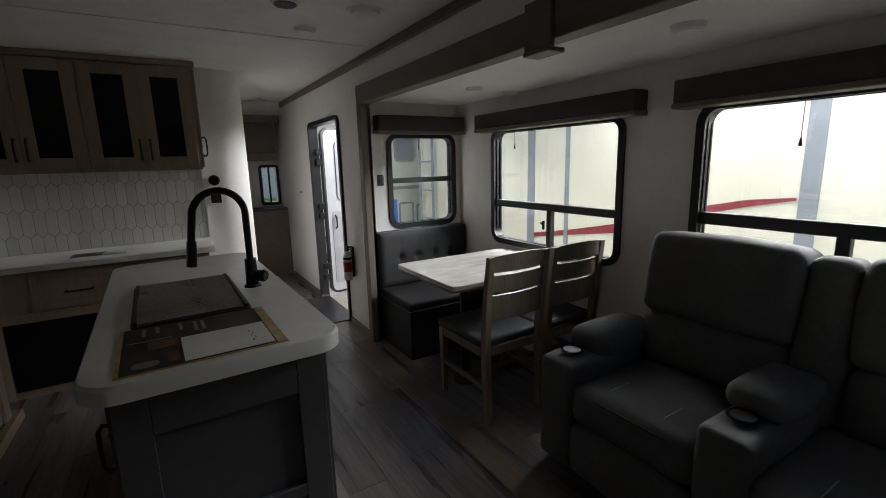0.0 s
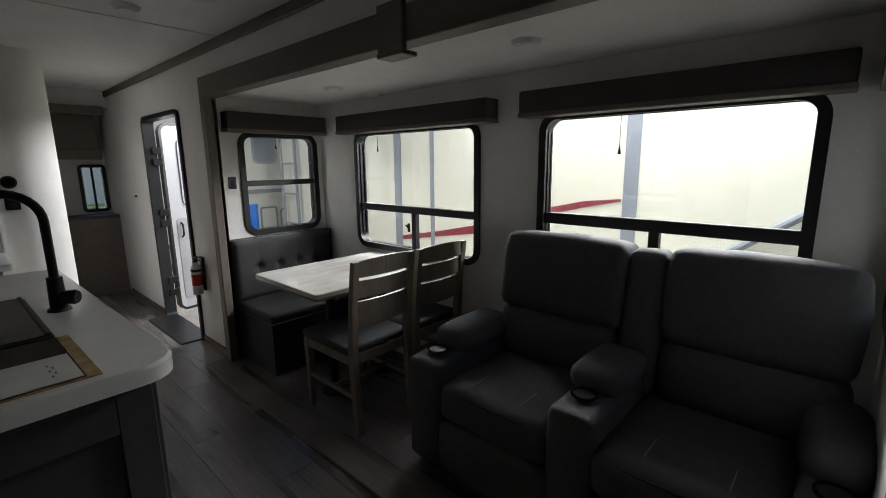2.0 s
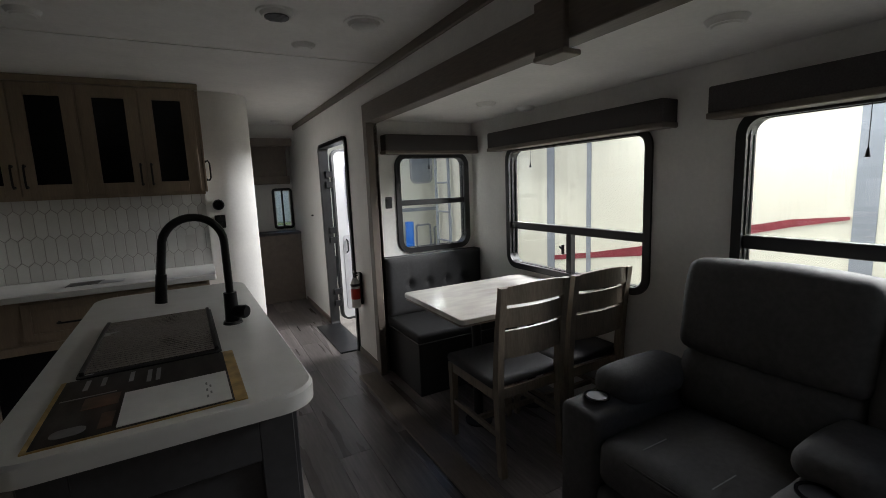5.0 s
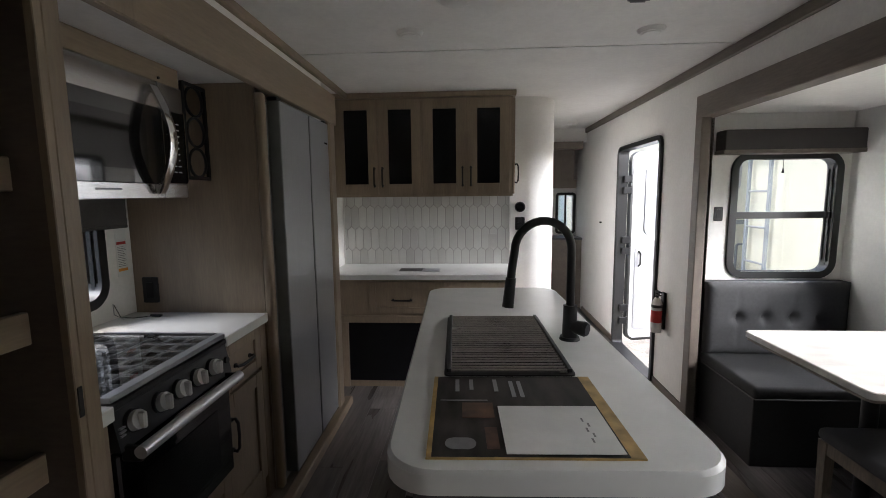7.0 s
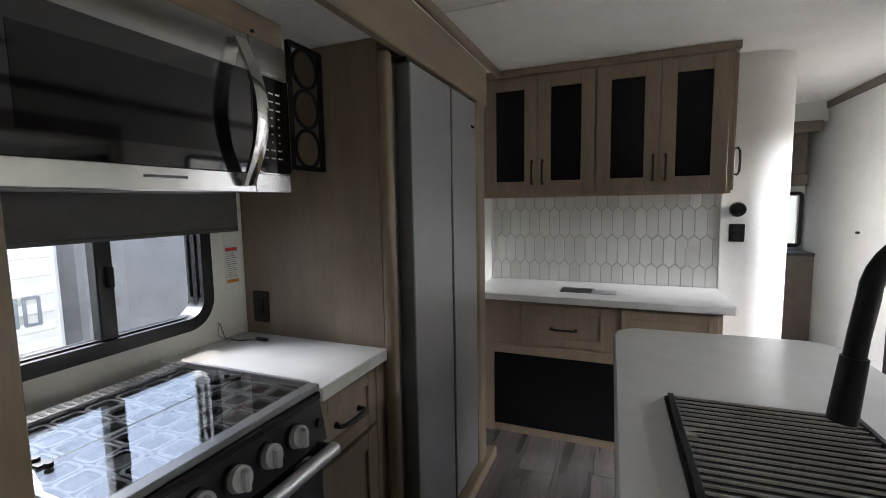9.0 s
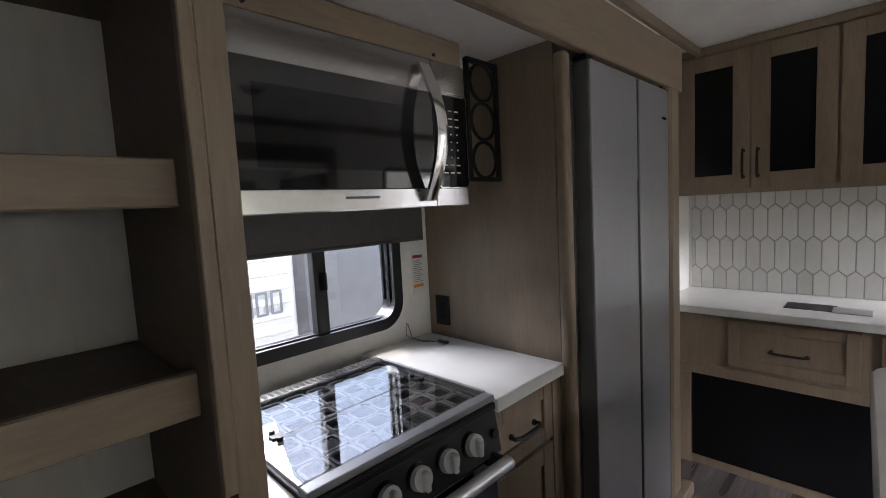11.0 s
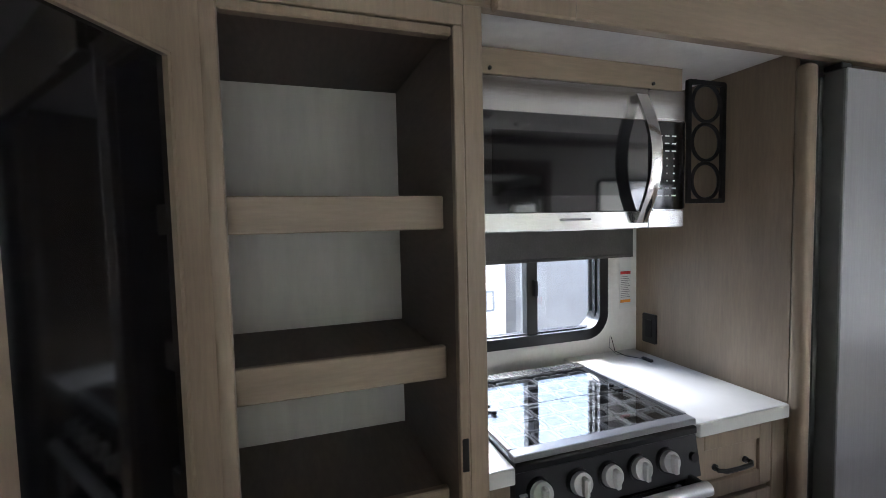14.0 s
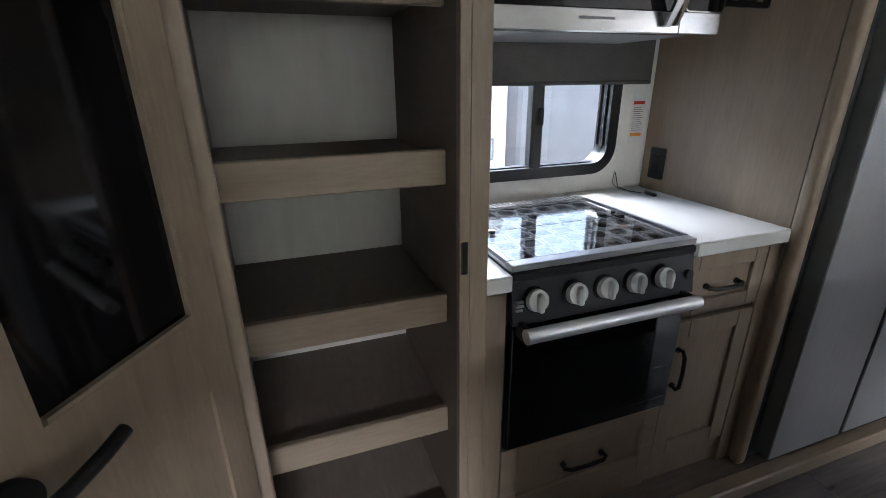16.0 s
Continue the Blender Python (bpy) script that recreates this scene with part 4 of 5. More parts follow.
part("handle", hbm, CHROME, mw, "arched polished handle", True)
for z in (1.42, 1.75):
    part("handle_foot", box(MF - 0.001, MF + 0.016, 2.383, 2.403, z, z + 0.025, b=0.003), CHROME, mw)
for z0, z1 in ((1.705, 1.797), (1.393, 1.446)):
    part("seam", box(MF - 0.002, MF + 0.0006, 2.4305, 2.4325, z0, z1), BLACKM, mw)
part("logo_bar", box(MF, MF + 0.0006, 2.13, 2.23, 1.421, 1.427), GREYP, mw)
part("underside", box(KX + 0.003, MF - 0.035, 1.82, 2.56, 1.40, 1.419), GREYP, mw)
solid("trim_microwave_filler", box(KX + 0.003, MF - 0.01, 1.793, 2.567, 1.802, 1.868), WOODH, "taupe filler above the microwave", "trim")
for y in (1.93, 2.455):
    sc_ = thing("screw_cap", (MF - 0.01, y, 1.815), "small dark screw head", "screw", "screw heads")
    part("head", cyl(bmesh.new(), (MF - 0.0098, y, 1.815), (MF - 0.005, y, 1.815), 0.005, seg=10), BLACKM, sc_)
sp = thing("spice_bracket", (-1.18, 2.65, 1.47), "black bracket with round cut-outs beside the microwave", "bracket")
fb = bmesh.new()
ring(fb, "x", 2.60, 2.757, 1.466, 1.845, 0.008, 0.014, MF - 0.03, MF - 0.018)
for k in range(3):
    zc = 1.535 + 0.121 * k
    tube(fb, [(MF - 0.024, 2.679 + 0.057 * math.cos(2 * math.pi * a / 24), zc + 0.057 * math.sin(2 * math.pi * a / 24)) for a in range(25)], 0.006, 6)
part("grid", fb, BLACKM, sp)

rs = thing("roller_shade", (KX + 0.03, 2.25, 1.28), "dark grey roller shade half over the window", "shade")
part("cloth", box(KX + 0.02, KX + 0.026, 1.80, 2.72, 1.278, 1.42), SHADE, rs)
part("hem_bar", box(KX + 0.016, KX + 0.03, 1.80, 2.72, 1.27, 1.283, b=0.003), SHADE, rs)
sd = thing("warning_stickers", (KX, 2.70, 1.05), "column of warning labels beside the window", "label")
part("sheet", slab(bmesh.new(), "x", 2.675, 2.735, 1.06, 1.40, 0.003, KX + 0.0005, KX + 0.0015), PAPER, sd)
for z, m in ((1.375, RED), (1.30, ORANGE), (1.205, RED), (1.09, ORANGE)):
    part("bar", box(KX + 0.0016, KX + 0.0022, 2.68, 2.73, z - 0.006, z + 0.006), m, sd)
for k in range(12):
    part("text_bar", box(KX + 0.0016, KX + 0.0020, 2.682, 2.728 - 0.006 * (k % 3), 1.105 + 0.0075 * k, 1.1075 + 0.0075 * k), INKTXT, sd)
plate("outlet", "y", -1.50, 0.99, 2.758, -1, 0.07, 0.115, BLACK, "black power outlet on the fridge panel", "outlet")
wi = thing("loose_wires", (-1.5, 2.62, 0.891), "thin loose wires with connector on the worktop", "wire")
part("wire", tube(bmesh.new(), [(KX + 0.002, 2.63, 0.955), (KX + 0.02, 2.61, 0.915), (KX + 0.05, 2.62, 0.894), (-1.49, 2.66, 0.893), (-1.44, 2.665, 0.894)], 0.0016, 6), GREYP, wi)
part("wire", tube(bmesh.new(), [(KX + 0.002, 2.635, 0.95), (KX + 0.03, 2.63, 0.90), (-1.50, 2.64, 0.893), (-1.43, 2.68, 0.894)], 0.0016, 6), BLACKM, wi)
part("connector", box(-1.45, -1.40, 2.665, 2.68, 0.8915, 0.902, b=0.003), BLACKM, wi)
sp2 = thing("fridge_panel", (-1.28, 2.77, 0.05), "tall taupe wood panel between range and fridge", "panel")
part("panel", box(KX + 0.003, -0.985, 2.758, 2.776, 0.05, 1.868), WOOD, sp2)
part("post", box(-0.985, -0.945, 2.752, 2.795, 0.05, 1.83, b=0.014, seg=3), WOOD, sp2, "rounded taupe edge post", True)

# ---- fridge ----
fg = thing("refrigerator", (-1.2, 3.16, 0.05), "tall two-door stainless grey refrigerator", "refrigerator")
part("body", box(KX + 0.01, -0.965, 2.825, 3.50, 0.05, 1.80), FRSIDE, fg)
for y0, y1 in ((2.835, 3.185), (3.205, 3.50)):
    d = part("door", box(-0.963, -0.911, y0, y1, 0.085, 1.808, b=0.003), FRSIDE, fg, "door with dark grey edges")
    part("door_skin", slab(bmesh.new(), "x", y0, y1, 0.085, 1.808, 0.006, -0.9108, -0.906, 0.003), FRIDGE, d, "brushed grey steel front", True)
# black filler strip stands in for the shade between the two doors
part("gap", box(-0.9635, -0.93, 3.1855, 3.2045, 0.085, 1.805), BLACKM, fg)
for y in (2.828, 3.46):
    part("hinge", box(-0.96, -0.915, y, y + 0.042, 1.8085, 1.824, b=0.003), BLACKM, fg)
part("handle_notch", box(-0.9063, -0.9055, 3.178, 3.184, 1.0, 1.45), BLACKM, fg)
part("badge", box(-0.9063, -0.9055, 3.43, 3.48, 1.69, 1.70), CHROME, fg)

# ---- dinette ----
ta = thing("dinette_table", (1.65, 2.66, 0), "dinette table with a glossy marbled top", "table")
part("tabletop", slab(bmesh.new(), "z", 1.21, 2.125, 2.335, 3.02, 0.03, 0.716, 0.744, 0.004), MARBLE, ta, "cream and brown marbled top", True)
part("edge_band", slab(bmesh.new(), "z", 1.215, 2.12, 2.34, 3.015, 0.03, 0.706, 0.7155), TRIMW, ta)
for x in (1.5, 1.9):
    part("leg", cyl(cyl(bmesh.new(), (x, 2.66, 0.012), (x, 2.66, 0.70), 0.028, seg=20), (x, 2.66, 0), (x, 2.66, 0.012), 0.08, seg=24), BLACKM, ta, smooth=True)
be = thing("dinette_bench", (1.73, 3.35, 0), "charcoal upholstered dinette bench with tufted back", "bench")
part("base", box(1.335, SX - 0.004, 3.10, 3.655, 0.0, 0.36, b=0.004), VINYL, be, "charcoal clad base")
part("seat_cushion", box(1.325, SX - 0.004, 3.08, 3.62, 0.362, 0.43, b=0.022, seg=3), VINYL, be, smooth=True)
part("piping", bx(box(1.323, SX - 0.004, 3.077, 3.085, 0.364, 0.372, b=0.003), 1.322, 1.33, 3.08, 3.62, 0.364, 0.372, b=0.003), LEATHER, be)


def tufted():
    bm = bmesh.new()
    nx, nz = 60, 28
    x0, x1, z0, z1 = 1.325, SX - 0.006, 0.43, 0.865
    btn = [(1.50 + 0.155 * k, 0.655) for k in range(4)]
    g = []
    for j in range(nz + 1):
        row = []
        for i in range(nx + 1):
            x, z = x0 + (x1 - x0) * i / nx, z0 + (z1 - z0) * j / nz
            e = min(x - x0, x1 - x, z - z0, z1 - z)
            dep = 0.11 - 0.03 * math.exp(-e / 0.015)
            for bxx, bz in btn:
                q = math.hypot(x - bxx, z - bz)
                dep -= 0.035 * math.exp(-(q / 0.03) ** 2) + 0.006 * math.exp(-abs(x - bxx) / 0.008) * math.exp(-(abs(z - bz) / 0.12))
            row.append(bm.verts.new((x, 3.655 - dep, z)))
        g.append(row)
    for j in range(nz):
        for i in range(nx):
            bm.faces.new((g[j][i], g[j][i + 1], g[j + 1][i + 1], g[j + 1][i]))
    rim = g[0] + [r[-1] for r in g[1:]] + g[-1][::-1][1:] + [r[0] for r in g[::-1][1:-1]]
    back = [bm.verts.new((v.co.x, 3.656, v.co.z)) for v in rim]
    n = len(rim)
    for k in range(n):
        bm.faces.new((rim[k], rim[(k + 1) % n], back[(k + 1) % n], back[k]))
    return bm


bk = part("backrest", tufted(), VINYL, be, "button-tufted charcoal backrest", True)
for k in range(4):
    part("button", cyl(bmesh.new(), (1.50 + 0.155 * k, 3.60, 0.655), (1.50 + 0.155 * k, 3.580, 0.655), 0.013, 0.008, 16), LEATHER, bk, smooth=True)


def dining_chair(x, y):
    """Ladder-back chair facing +y; x, y: middle of the back at the floor."""
    ch = thing("dining_chair", (x, y, 0), "grey-washed wooden ladder-back chair with charcoal padded seat", "chair", "chairs at the dinette table")
    hw = 0.203
    part("seat", box(x - hw - 0.01, x + hw + 0.01, y + 0.015, y + 0.45, 0.425, 0.475, b=0.022, seg=3), VINYL, ch, "charcoal padded seat", True)
    part("apron", bx(bx(bx(box(x - hw + 0.03, x + hw - 0.03, y + 0.42, y + 0.438, 0.375, 0.424), x - hw + 0.03, x + hw - 0.03, y + 0.005, y + 0.022, 0.375, 0.424), x - hw + 0.005, x - hw + 0.022, y + 0.03, y + 0.42, 0.375, 0.424), x + hw - 0.022, x + hw - 0.005, y + 0.03, y + 0.42, 0.375, 0.424), CHAIRW, ch)
    for s in (-1, 1):
        bm = bmesh.new()
        rows = [(0.0, -0.02, 0.034), (0.42, 0.0, 0.042), (0.47, 0.0, 0.042), (0.70, -0.018, 0.036), (0.925, -0.05, 0.03)]
        rr = []
        for z, dy, d in rows:
            cx = x + s * (hw - 0.018)
            rr.append([bm.verts.new((cx + a * 0.017, y + dy + c * d / 2, z)) for a, c in ((-1, -1), (1, -1), (1, 1), (-1, 1))])
        for p, q in zip(rr, rr[1:]):
            for k in range(4):
                bm.faces.new((p[k], p[(k + 1) % 4], q[(k + 1) % 4], q[k]))
        bm.faces.new(rr[0][::-1])
        bm.faces.new(rr[-1])
        part("back_leg", bm, CHAIRW, ch)
        bm = bmesh.new()
        rr = []
        for z, w in ((0.0, 0.013), (0.424, 0.02)):
            rr.append([bm.verts.new((x + s * (hw - 0.018) + a * w, y + 0.425 + c * w, z)) for a, c in ((-1, -1), (1, -1), (1, 1), (-1, 1))])
        for k in range(4):
            bm.faces.new((rr[0][k], rr[0][(k + 1) % 4], rr[1][(k + 1) % 4], rr[1][k]))
        bm.faces.new(rr[0][::-1])
        bm.faces.new(rr[1])
        part("front_leg", bm, CHAIRW, ch)
        part("stretcher", box(x + s * (hw - 0.018) - 0.009, x + s * (hw - 0.018) + 0.009, y, y + 0.415, 0.19, 0.215), CHAIRW, ch)
    for z0, z1, dy in ((0.845, 0.925, -0.045), (0.735, 0.825, -0.028), (0.585, 0.715, -0.012)):
        bm = bmesh.new()
        n = 8
        rr = []
        for k in range(n + 1):
            u = -1 + 2 * k / n
            cx, bow = x + u * (hw - 0.034), -0.02 * (1 - u * u)
            rr.append([bm.verts.new((cx, y + dy + bow + c, z + 0.012 * (1 - u * u) * (1 if z == z1 and z1 > 0.9 else 0))) for c, z in ((-0.009, z0), (0.009, z0), (0.009, z1), (-0.009, z1))])
        for p, q in zip(rr, rr[1:]):
            for k in range(4):
                bm.faces.new((p[k], p[(k + 1) % 4], q[(k + 1) % 4], q[k]))
        bm.faces.new(rr[0][::-1])
        bm.faces.new(rr[-1])
        part("back_slat", bm, CHAIRW, ch, smooth=True)
    part("stretcher", box(x - hw + 0.03, x + hw - 0.03, y + 0.18, y + 0.20, 0.19, 0.215), CHAIRW, ch)
    return ch


chair = dining_chair(1.495, 2.185)
copy_thing(chair, Matrix.Translation((1.925, 2.18, 0)))


# ---- loveseat ----
def puff(bm, x0, x1, y0, y1, z0, z1, r=0.05, m=None, wob=0.005):
    t = bmesh.new()
    bx(t, x0, x1, y0, y1, z0, z1, r, 4)
    bmesh.ops.subdivide_edges(t, edges=[e for e in t.edges if e.calc_length() > 0.12], cuts=9, use_grid_fill=True)
    c = Vector(((x0 + x1) / 2, (y0 + y1) / 2, (z0 + z1) / 2))
    for v in t.verts:
        q = v.co - c
        f = [max(0.0, 1 - (2 * abs(q[k]) / s) ** 2) for k, s in enumerate((x1 - x0, y1 - y0, z1 - z0))]
        for k in range(3):
            a, b = [f[i] for i in range(3) if i != k]
            v.co[k] += 0.018 * math.copysign(1, q[k]) * a * b if abs(q[k]) > 0.02 else 0
        v.co += wob * (Vector(noise.noise_vector(v.co * 7)) + 0.5 * Vector(noise.noise_vector(v.co * 22)))
    put_in(bm, t, m)
    return bm


so = thing("loveseat", (1.75, 1.03, 0), "charcoal leather reclining loveseat with console and cup holders", "loveseat")


def recline(z):
    return Matrix.Translation((1.90, 0, z)) @ Matrix.Rotation(radians(9), 4, "Y") @ Matrix.Translation((-1.90, 0, -z))


def cup(y, x, z, par):
    part("cup_holder", ring(bmesh.new(), "z", x - 0.048, x + 0.048, y - 0.048, y + 0.048, 0.048, 0.009, z, z + 0.006), BGLASS, par, "dark chrome cup holder rim", True)
    part("cup_well", cyl(bmesh.new(), (x, y, z + 0.0005), (x, y, z + 0.003), 0.039, seg=28), BLACKM, par)


part("base", box(1.42, 2.08, 0.30, 1.75, 0.03, 0.30, b=0.02, seg=2), LEATHER, so, smooth=True)
for y0, y1 in ((1.11, 1.635), (0.425, 0.955)):
    st = part("seat", puff(bmesh.new(), 1.34, 1.90, y0, y1, 0.29, 0.465, 0.05), LEATHER, so, smooth=True)
    part("footrest", puff(bmesh.new(), 1.335, 1.40, y0 + 0.01, y1 - 0.01, 0.06, 0.285, 0.03), LEATHER, so, smooth=True)
    part("welt", tube(bmesh.new(), [(1.352 - 0.016 * math.sin(math.pi * k / 8), y0 + 0.03 + (y1 - y0 - 0.06) * k / 8, 0.432 + 0.012 * math.sin(math.pi * k / 8)) for k in range(9)], 0.004, 6), VINYL, st, "raised seam along the seat front", True)
    for q in (0.14, 0.37):
        part("stitching", box(1.40, 1.52, y0 + q, y0 + q + 0.003, 0.4795, 0.4815), GREYP, st)
    b0, b1 = (1.068, 1.668) if y0 > 1 else (0.335, 0.91)
    part("back_lower", puff(bmesh.new(), 1.80, 1.98, b0 + 0.01, b1 - 0.01, 0.44, 0.70, 0.06, recline(0.45)), LEATHER, so, smooth=True)
    part("back_upper", puff(bmesh.new(), 1.79, 2.00, b0, b1, 0.685, 1.05, 0.042, recline(0.45)), LEATHER, so, "plump headrest cushion", True)
part("console_back", puff(bmesh.new(), 1.81, 1.97, 0.915, 1.064, 0.44, 1.03, 0.04, recline(0.45)), LEATHER, so, smooth=True)
co = part("console", puff(bmesh.new(), 1.345, 1.86, 0.95, 1.115, 0.05, 0.555, 0.03), LEATHER, so, smooth=True)
part("console_lid", puff(bmesh.new(), 1.53, 1.85, 0.94, 1.125, 0.555, 0.64, 0.035), LEATHER, co, smooth=True)
cup(1.034, 1.472, 0.574, co)
for y0, y1 in ((1.635, 1.82), (0.285, 0.425)):
    ar = part("armrest", puff(bmesh.new(), 1.345, 1.95, y0, y1, 0.04, 0.535, 0.03), LEATHER, so, smooth=True)
    part("arm_pad", puff(bmesh.new(), 1.52, 1.92, y0 - 0.005, y1 + 0.005, 0.50, 0.63, 0.06), LEATHER, ar, smooth=True)
    cup((y0 + y1) / 2 - 0.003, 1.447, 0.556, ar)
part("recliner_trim", cyl(bmesh.new(), (1.333, 1.15, 0.09), (1.333, 1.42, 0.09), 0.004, seg=8), CHROME, so)

# ---- bunk room ----
bc = thing("bunk_cabinet", (0.9, 6.6, 0), "taupe base cabinet with dark top in the bunk room", "cabinet")
part("body", box(0.62, RX - 0.004, 6.32, 6.645, 0.0, 0.84), TRIMW, bc)
part("top", box(0.60, RX - 0.004, 6.30, 6.645, 0.841, 0.87, b=0.004), CHARC, bc, "dark laminate top")
bo = thing("bunk_cabinet_overhead", (0.9, 6.8, 1.5), "dark taupe overhead cabinet in the bunk room", "cabinet")
part("body", box(0.62, 1.18, 6.40, 6.645, 1.52, 2.13), TRIMW, bo)
part("rail", box(0.62, 1.20, 6.36, 6.40, 1.46, 1.56, b=0.004), TRIMW, bo)

# ---- outside ----
GZ = -0.85
solid("ground", box(-120, 120, -120, 120, GZ - 0.3, GZ), GRAVEL, "pale gravel of a dealer lot", "ground")
solid("ground_grass", box(-120, 120, 16, 119, GZ + 0.004, GZ + 0.02), GRASS, "strip of green grass", "ground")


def trailer(name, x0, x1, y0, y1, mat, label, z1=2.6):
    th = thing(name, ((x0 + x1) / 2, (y0 + y1) / 2, GZ), label, "trailer")
    part("body", slab(bmesh.new(), "x", y0, y1, -0.25, z1, 0.12, x0, x1, 0.03), mat, th, smooth=True)
    for y in (y0 + (y1 - y0) * 0.42, y0 + (y1 - y0) * 0.55):
        for x in (x0 + 0.12, x1 - 0.12):
            w = part("wheel", cyl(bmesh.new(), (x - 0.1, y, GZ + 0.36), (x + 0.1, y, GZ + 0.36), 0.36, seg=28), BLACK, th, smooth=True)
            part("rim", cyl(bmesh.new(), (x - 0.105, y, GZ + 0.36), (x + 0.105, y, GZ + 0.36), 0.2, seg=20), GREYP, w)
    return th


tr = trailer("travel_trailer", 3.6, 6.0, -4.5, 7.05, CREAM, "cream travel trailer parked alongside with grey bands")
for y0, y1 in ((1.632, 1.742), (4.30, 4.415), (3.78, 3.835)):
    part("grey_band", box(3.592, 3.599, y0, y1, -0.2, 2.5), GREYS, tr, "slate grey vertical band")


def swoosh(x, rows, parent, mat):
    """A curved stripe on a trailer's side; rows: y, lower edge, upper edge."""
    bm = bmesh.new()
    rings = [[bm.verts.new(p) for p in ((x, y, a), (x, y, c), (x - 0.004, y, c), (x - 0.004, y, a))] for y, a, c in rows]
    for p, q in zip(rings, rings[1:]):
        for k in range(4):
            bm.faces.new((p[k], p[(k + 1) % 4], q[(k + 1) % 4], q[k]))
    bm.faces.new(rings[0][::-1])
    bm.faces.new(rings[-1])
    part("maroon_stripe", bm, mat, parent, "curved maroon stripe")


swoosh(3.598, [(4.3, 0.50, 0.55), (3.744, 0.592, 0.649), (3.206, 0.677, 0.764), (2.8, 0.80, 0.875), (2.422, 0.917, 0.983), (2.06, 1.011, 1.064), (1.755, 1.075, 1.095)], tr, REDS)
part("awning_arm", tube(bmesh.new(), [(3.56, 0.45, 1.18), (3.56, 1.15, 0.65)], 0.03, 10), GREYS, tr)
la = part("ladder", bx(box(3.53, 3.56, 6.53, 6.57, 0.2, 2.6), 3.53, 3.56, 6.94, 6.98, 0.2, 2.6), GREYS, tr, "grey access ladder")
for z in (0.5, 0.95, 1.4, 1.85, 2.3):
    part("rung", tube(bmesh.new(), [(3.545, 6.57, z), (3.545, 6.94, z + 0.0)], 0.014, 8), GREYS, la)
for k, (w, h) in enumerate(((0.07, 0.13), (0.06, 0.09), (0.08, 0.09), (0.08, 0.09))):
    part("logo_shape", ring(bmesh.new(), "x", 5.35 - 0.1 * k - w, 5.35 - 0.1 * k, 0.80, 0.80 + h, 0.02, 0.018, 3.59, 3.598), GREYS, tr)
t2 = trailer("fifth_wheel_trailer", 2.95, 5.5, 7.62, 15.0, CREAM, "cream trailer parked behind with a small grey window")
part("window", slab(bmesh.new(), "y", 3.43, 3.78, 1.43, 1.9, 0.08, 7.60, 7.615), GREYS, t2, "small tinted window")
part("window_frame", ring(bmesh.new(), "y", 3.40, 3.81, 1.40, 1.93, 0.1, 0.03, 7.59, 7.617), GREYP, t2, smooth=True)
part("storage_hatch", ring(bmesh.new(), "y", 3.45, 3.75, 0.2, 0.7, 0.05, 0.03, 7.60, 7.617), GREYS, t2)
part("storage_hatch", ring(bmesh.new(), "y", 3.80, 4.2, 0.2, 0.65, 0.05, 0.03, 7.60, 7.617), GREYS, t2)
part("belt_line", box(2.95, 5.5, 7.60, 7.617, 0.93, 0.99), GREYS, t2)
ba = thing("blue_barrel", (3.2, 7.3, GZ), "blue plastic drum standing behind the trailer", "barrel")
part("drum", cyl(bmesh.new(), (3.22, 7.35, GZ), (3.22, 7.35, 0.78), 0.07, seg=24), BLUE, ba, smooth=True)
t3 = trailer("siding_trailer", -5.6, -3.2, -5.0, 3.0, WHITEG, "white trailer with ribbed siding parked by the kitchen", 1.7)
for k in range(19):
    part("siding_rib", box(-3.199, -3.185, -4.95, 2.95, -0.2 + k * 0.1, -0.2 + k * 0.1 + 0.055, b=0.006), WHITEG, t3)
for k in range(3):
    part("logo_shape", ring(bmesh.new(), "x", 2.60 + 0.1 * k, 2.68 + 0.1 * k, 0.74, 0.90, 0.01, 0.016, -3.183, -3.178), GREYS, t3)
t4 = trailer("grey_trailer", -6.0, -3.6, 3.3, 11.0, GREYP, "grey trailer parked beyond the kitchen window", 1.7)
trailer("far_trailer", -3.0, 7.0, 24.0, 26.5, WHITEG, "white trailer far across the lot")

# ---- backsplash tiles ----
bs = thing("backsplash", (-0.43, 4.45, 0.845), "white glazed picket tiles with grey grout", "backsplash", kind="structure")
part("edge_strip", box(LX + 0.002, LX + 0.012, 4.436, 4.4455, 0.8455, 1.383), WHITEP, bs)
part("edge_strip", box(0.231, 0.241, 4.436, 4.4495, 0.8455, 1.383), WHITEP, bs)
part("grout", box(LX + 0.001, 0.23, 4.446, 4.4495, 0.845, 1.384), GROUT, bs)


def picket(u0, z0, w, h, tip, lo, hi):
    pts = [(u0 + w / 2, z0), (u0 + w, z0 + tip), (u0 + w, z0 + h - tip), (u0 + w / 2, z0 + h), (u0, z0 + h - tip), (u0, z0 + tip)]
    out = []
    for k, (ax, az) in enumerate(pts):
        out.append((min(max(ax, LX + 0.001), 0.229), min(max(az, lo), hi)))
    return out


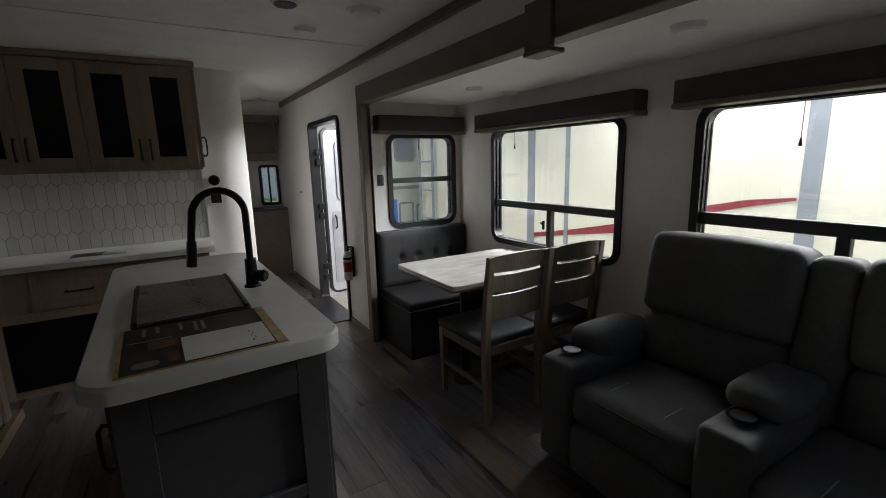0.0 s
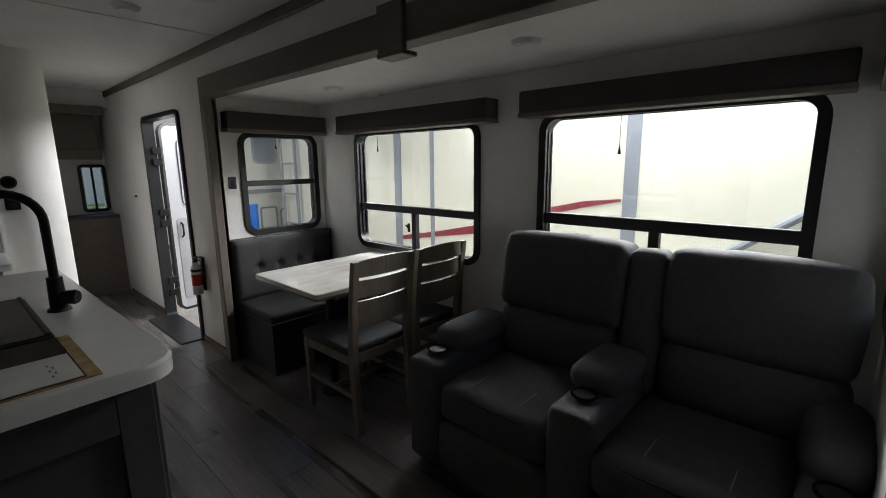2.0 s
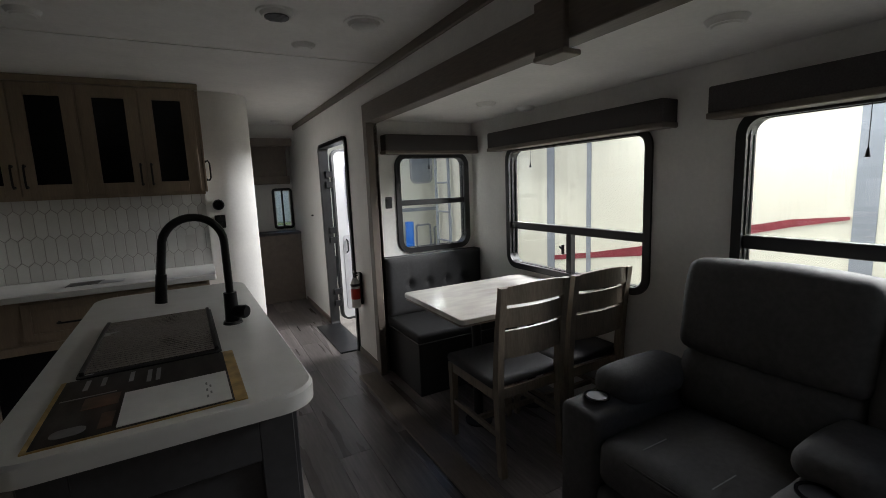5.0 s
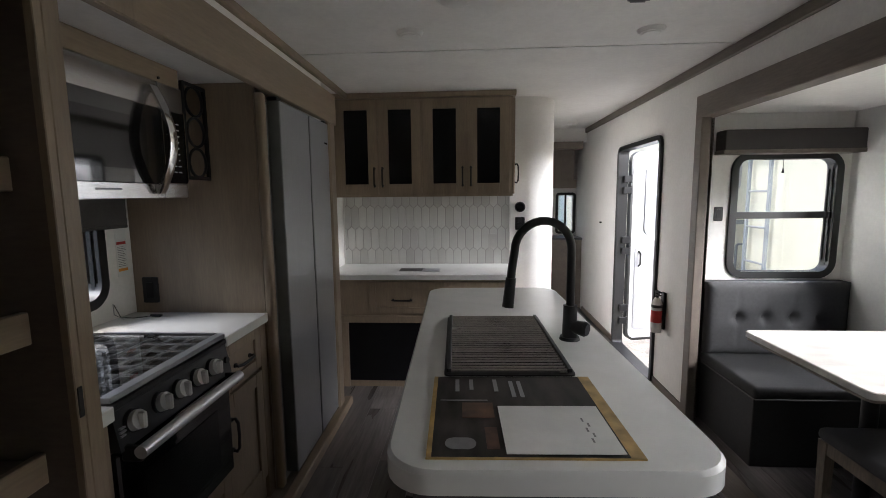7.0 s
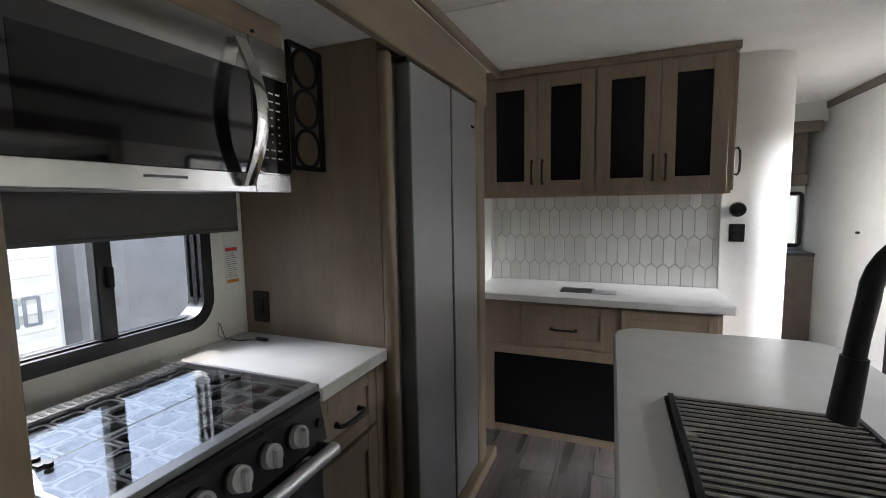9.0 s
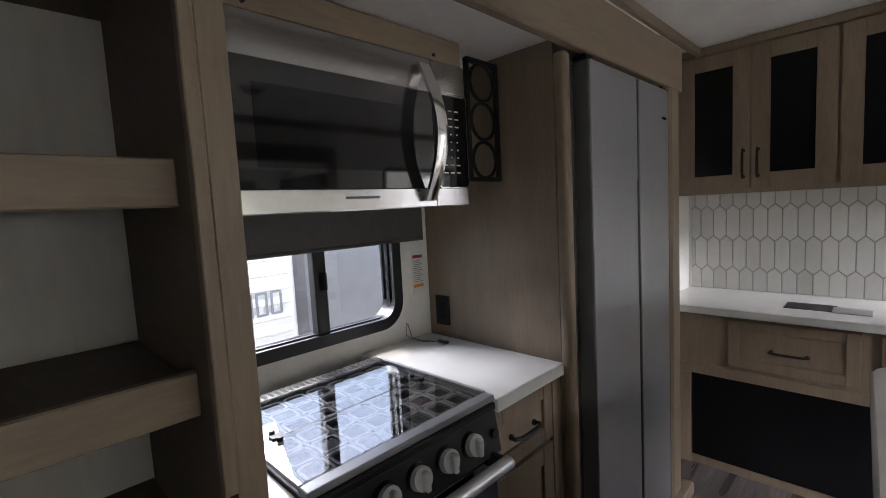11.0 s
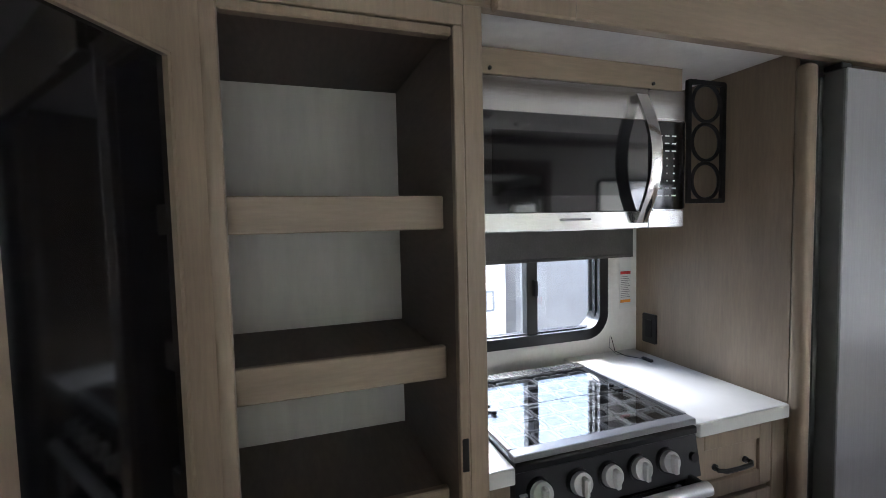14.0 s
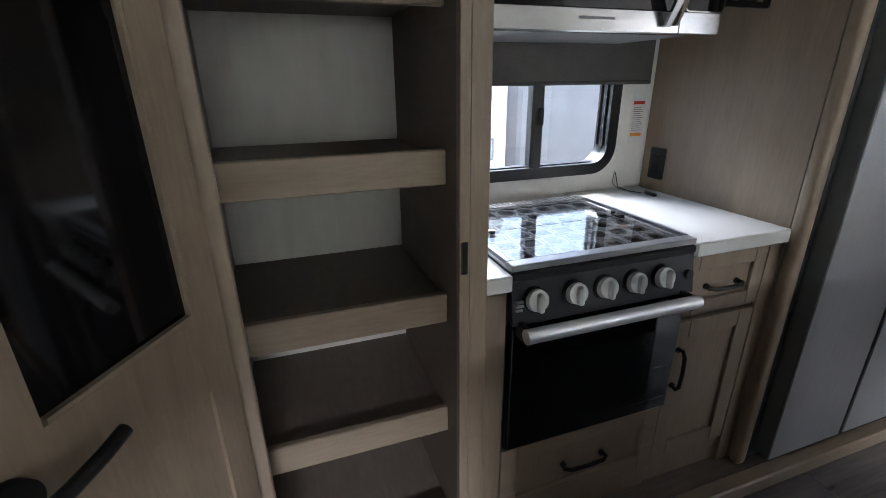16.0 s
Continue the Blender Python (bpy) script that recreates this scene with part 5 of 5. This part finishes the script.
def tile_mesh(pts):
    cx, cz = sum(p[0] for p in pts) / len(pts), sum(p[1] for p in pts) / len(pts)
    bm = bmesh.new()
    a = [bm.verts.new((x, 4.446, z)) for x, z in pts]
    c = [bm.verts.new((x, 4.4425, z)) for x, z in pts]
    d = [bm.verts.new((cx + (x - cx) * 0.93, 4.4415, cz + (z - cz) * 0.97)) for x, z in pts]
    n = len(pts)
    for p, q in ((a, c), (c, d)):
        for k in range(n):
            bm.faces.new((p[k], p[(k + 1) % n], q[(k + 1) % n], q[k]))
    bm.faces.new(d)
    bmesh.ops.remove_doubles(bm, verts=bm.verts, dist=0.0004)
    return bm


TW, TH, TIP, PITCH = 0.0635, 0.198, 0.027, 0.171
for r in range(-1, 4):
    for c in range(-1, 22):
        u = LX + c * TW + (TW / 2 if r % 2 else 0)
        z = 0.78 + r * PITCH
        if u > 0.21 or u + TW < LX + 0.02 or z + TH < 0.83:
            continue
        pts = picket(u + 0.002, z + 0.002, TW - 0.004, TH - 0.004, TIP, 0.8465, 1.383)
        if max(p[0] for p in pts) - min(p[0] for p in pts) > 0.015 and max(p[1] for p in pts) - min(p[1] for p in pts) > 0.01:
            part("tile", tile_mesh(pts), TILE, bs)

# ---- floor planks ----
PW, PL = 0.178, 1.22


def plank_mesh(w, l):
    bm = bmesh.new()
    bx(bm, 0, w, 0, l, -0.007, 0.0)
    me = bpy.data.meshes.new("plank")
    for v in bm.verts:
        if v.co.z > -0.001:
            v.co.x += 0.0007 if v.co.x < w / 2 else -0.0007
            v.co.y += 0.0007 if v.co.y < l / 2 else -0.0007
    bmesh.ops.recalc_face_normals(bm, faces=bm.faces)
    bm.to_mesh(me)
    bm.free()
    me.materials.append(PLANK)
    return me


PLANKS = {}


def lay(x0, x1, y0, y1, shift):
    """One row of planks along y, cut at the walls."""
    y = y0 - shift
    while y < y1:
        a, c = max(y, y0), min(y + PL, y1)
        if c - a > 0.02:
            key = (round(x1 - x0, 4), round(c - a, 3))
            if key not in PLANKS:
                PLANKS[key] = plank_mesh(x1 - x0 - 0.0006, c - a - 0.0006)
            ob = new("plank", PLANKS[key])
            ob.location = (x0, a, 0)
            ob.parent = floor
        y += PL


for c in range(19):
    xa, xb = LX + c * PW, min(LX + (c + 1) * PW, SX)
    shift = (c * 0.47) % 1.0 * PL
    if xa < RX:
        lay(xa, min(xb, RX), -1.3, 6.65, shift)
    if xb > RX and xb - max(xa, RX) > 0.01:
        lay(max(xa, RX), xb, 0.24, 3.66, shift)
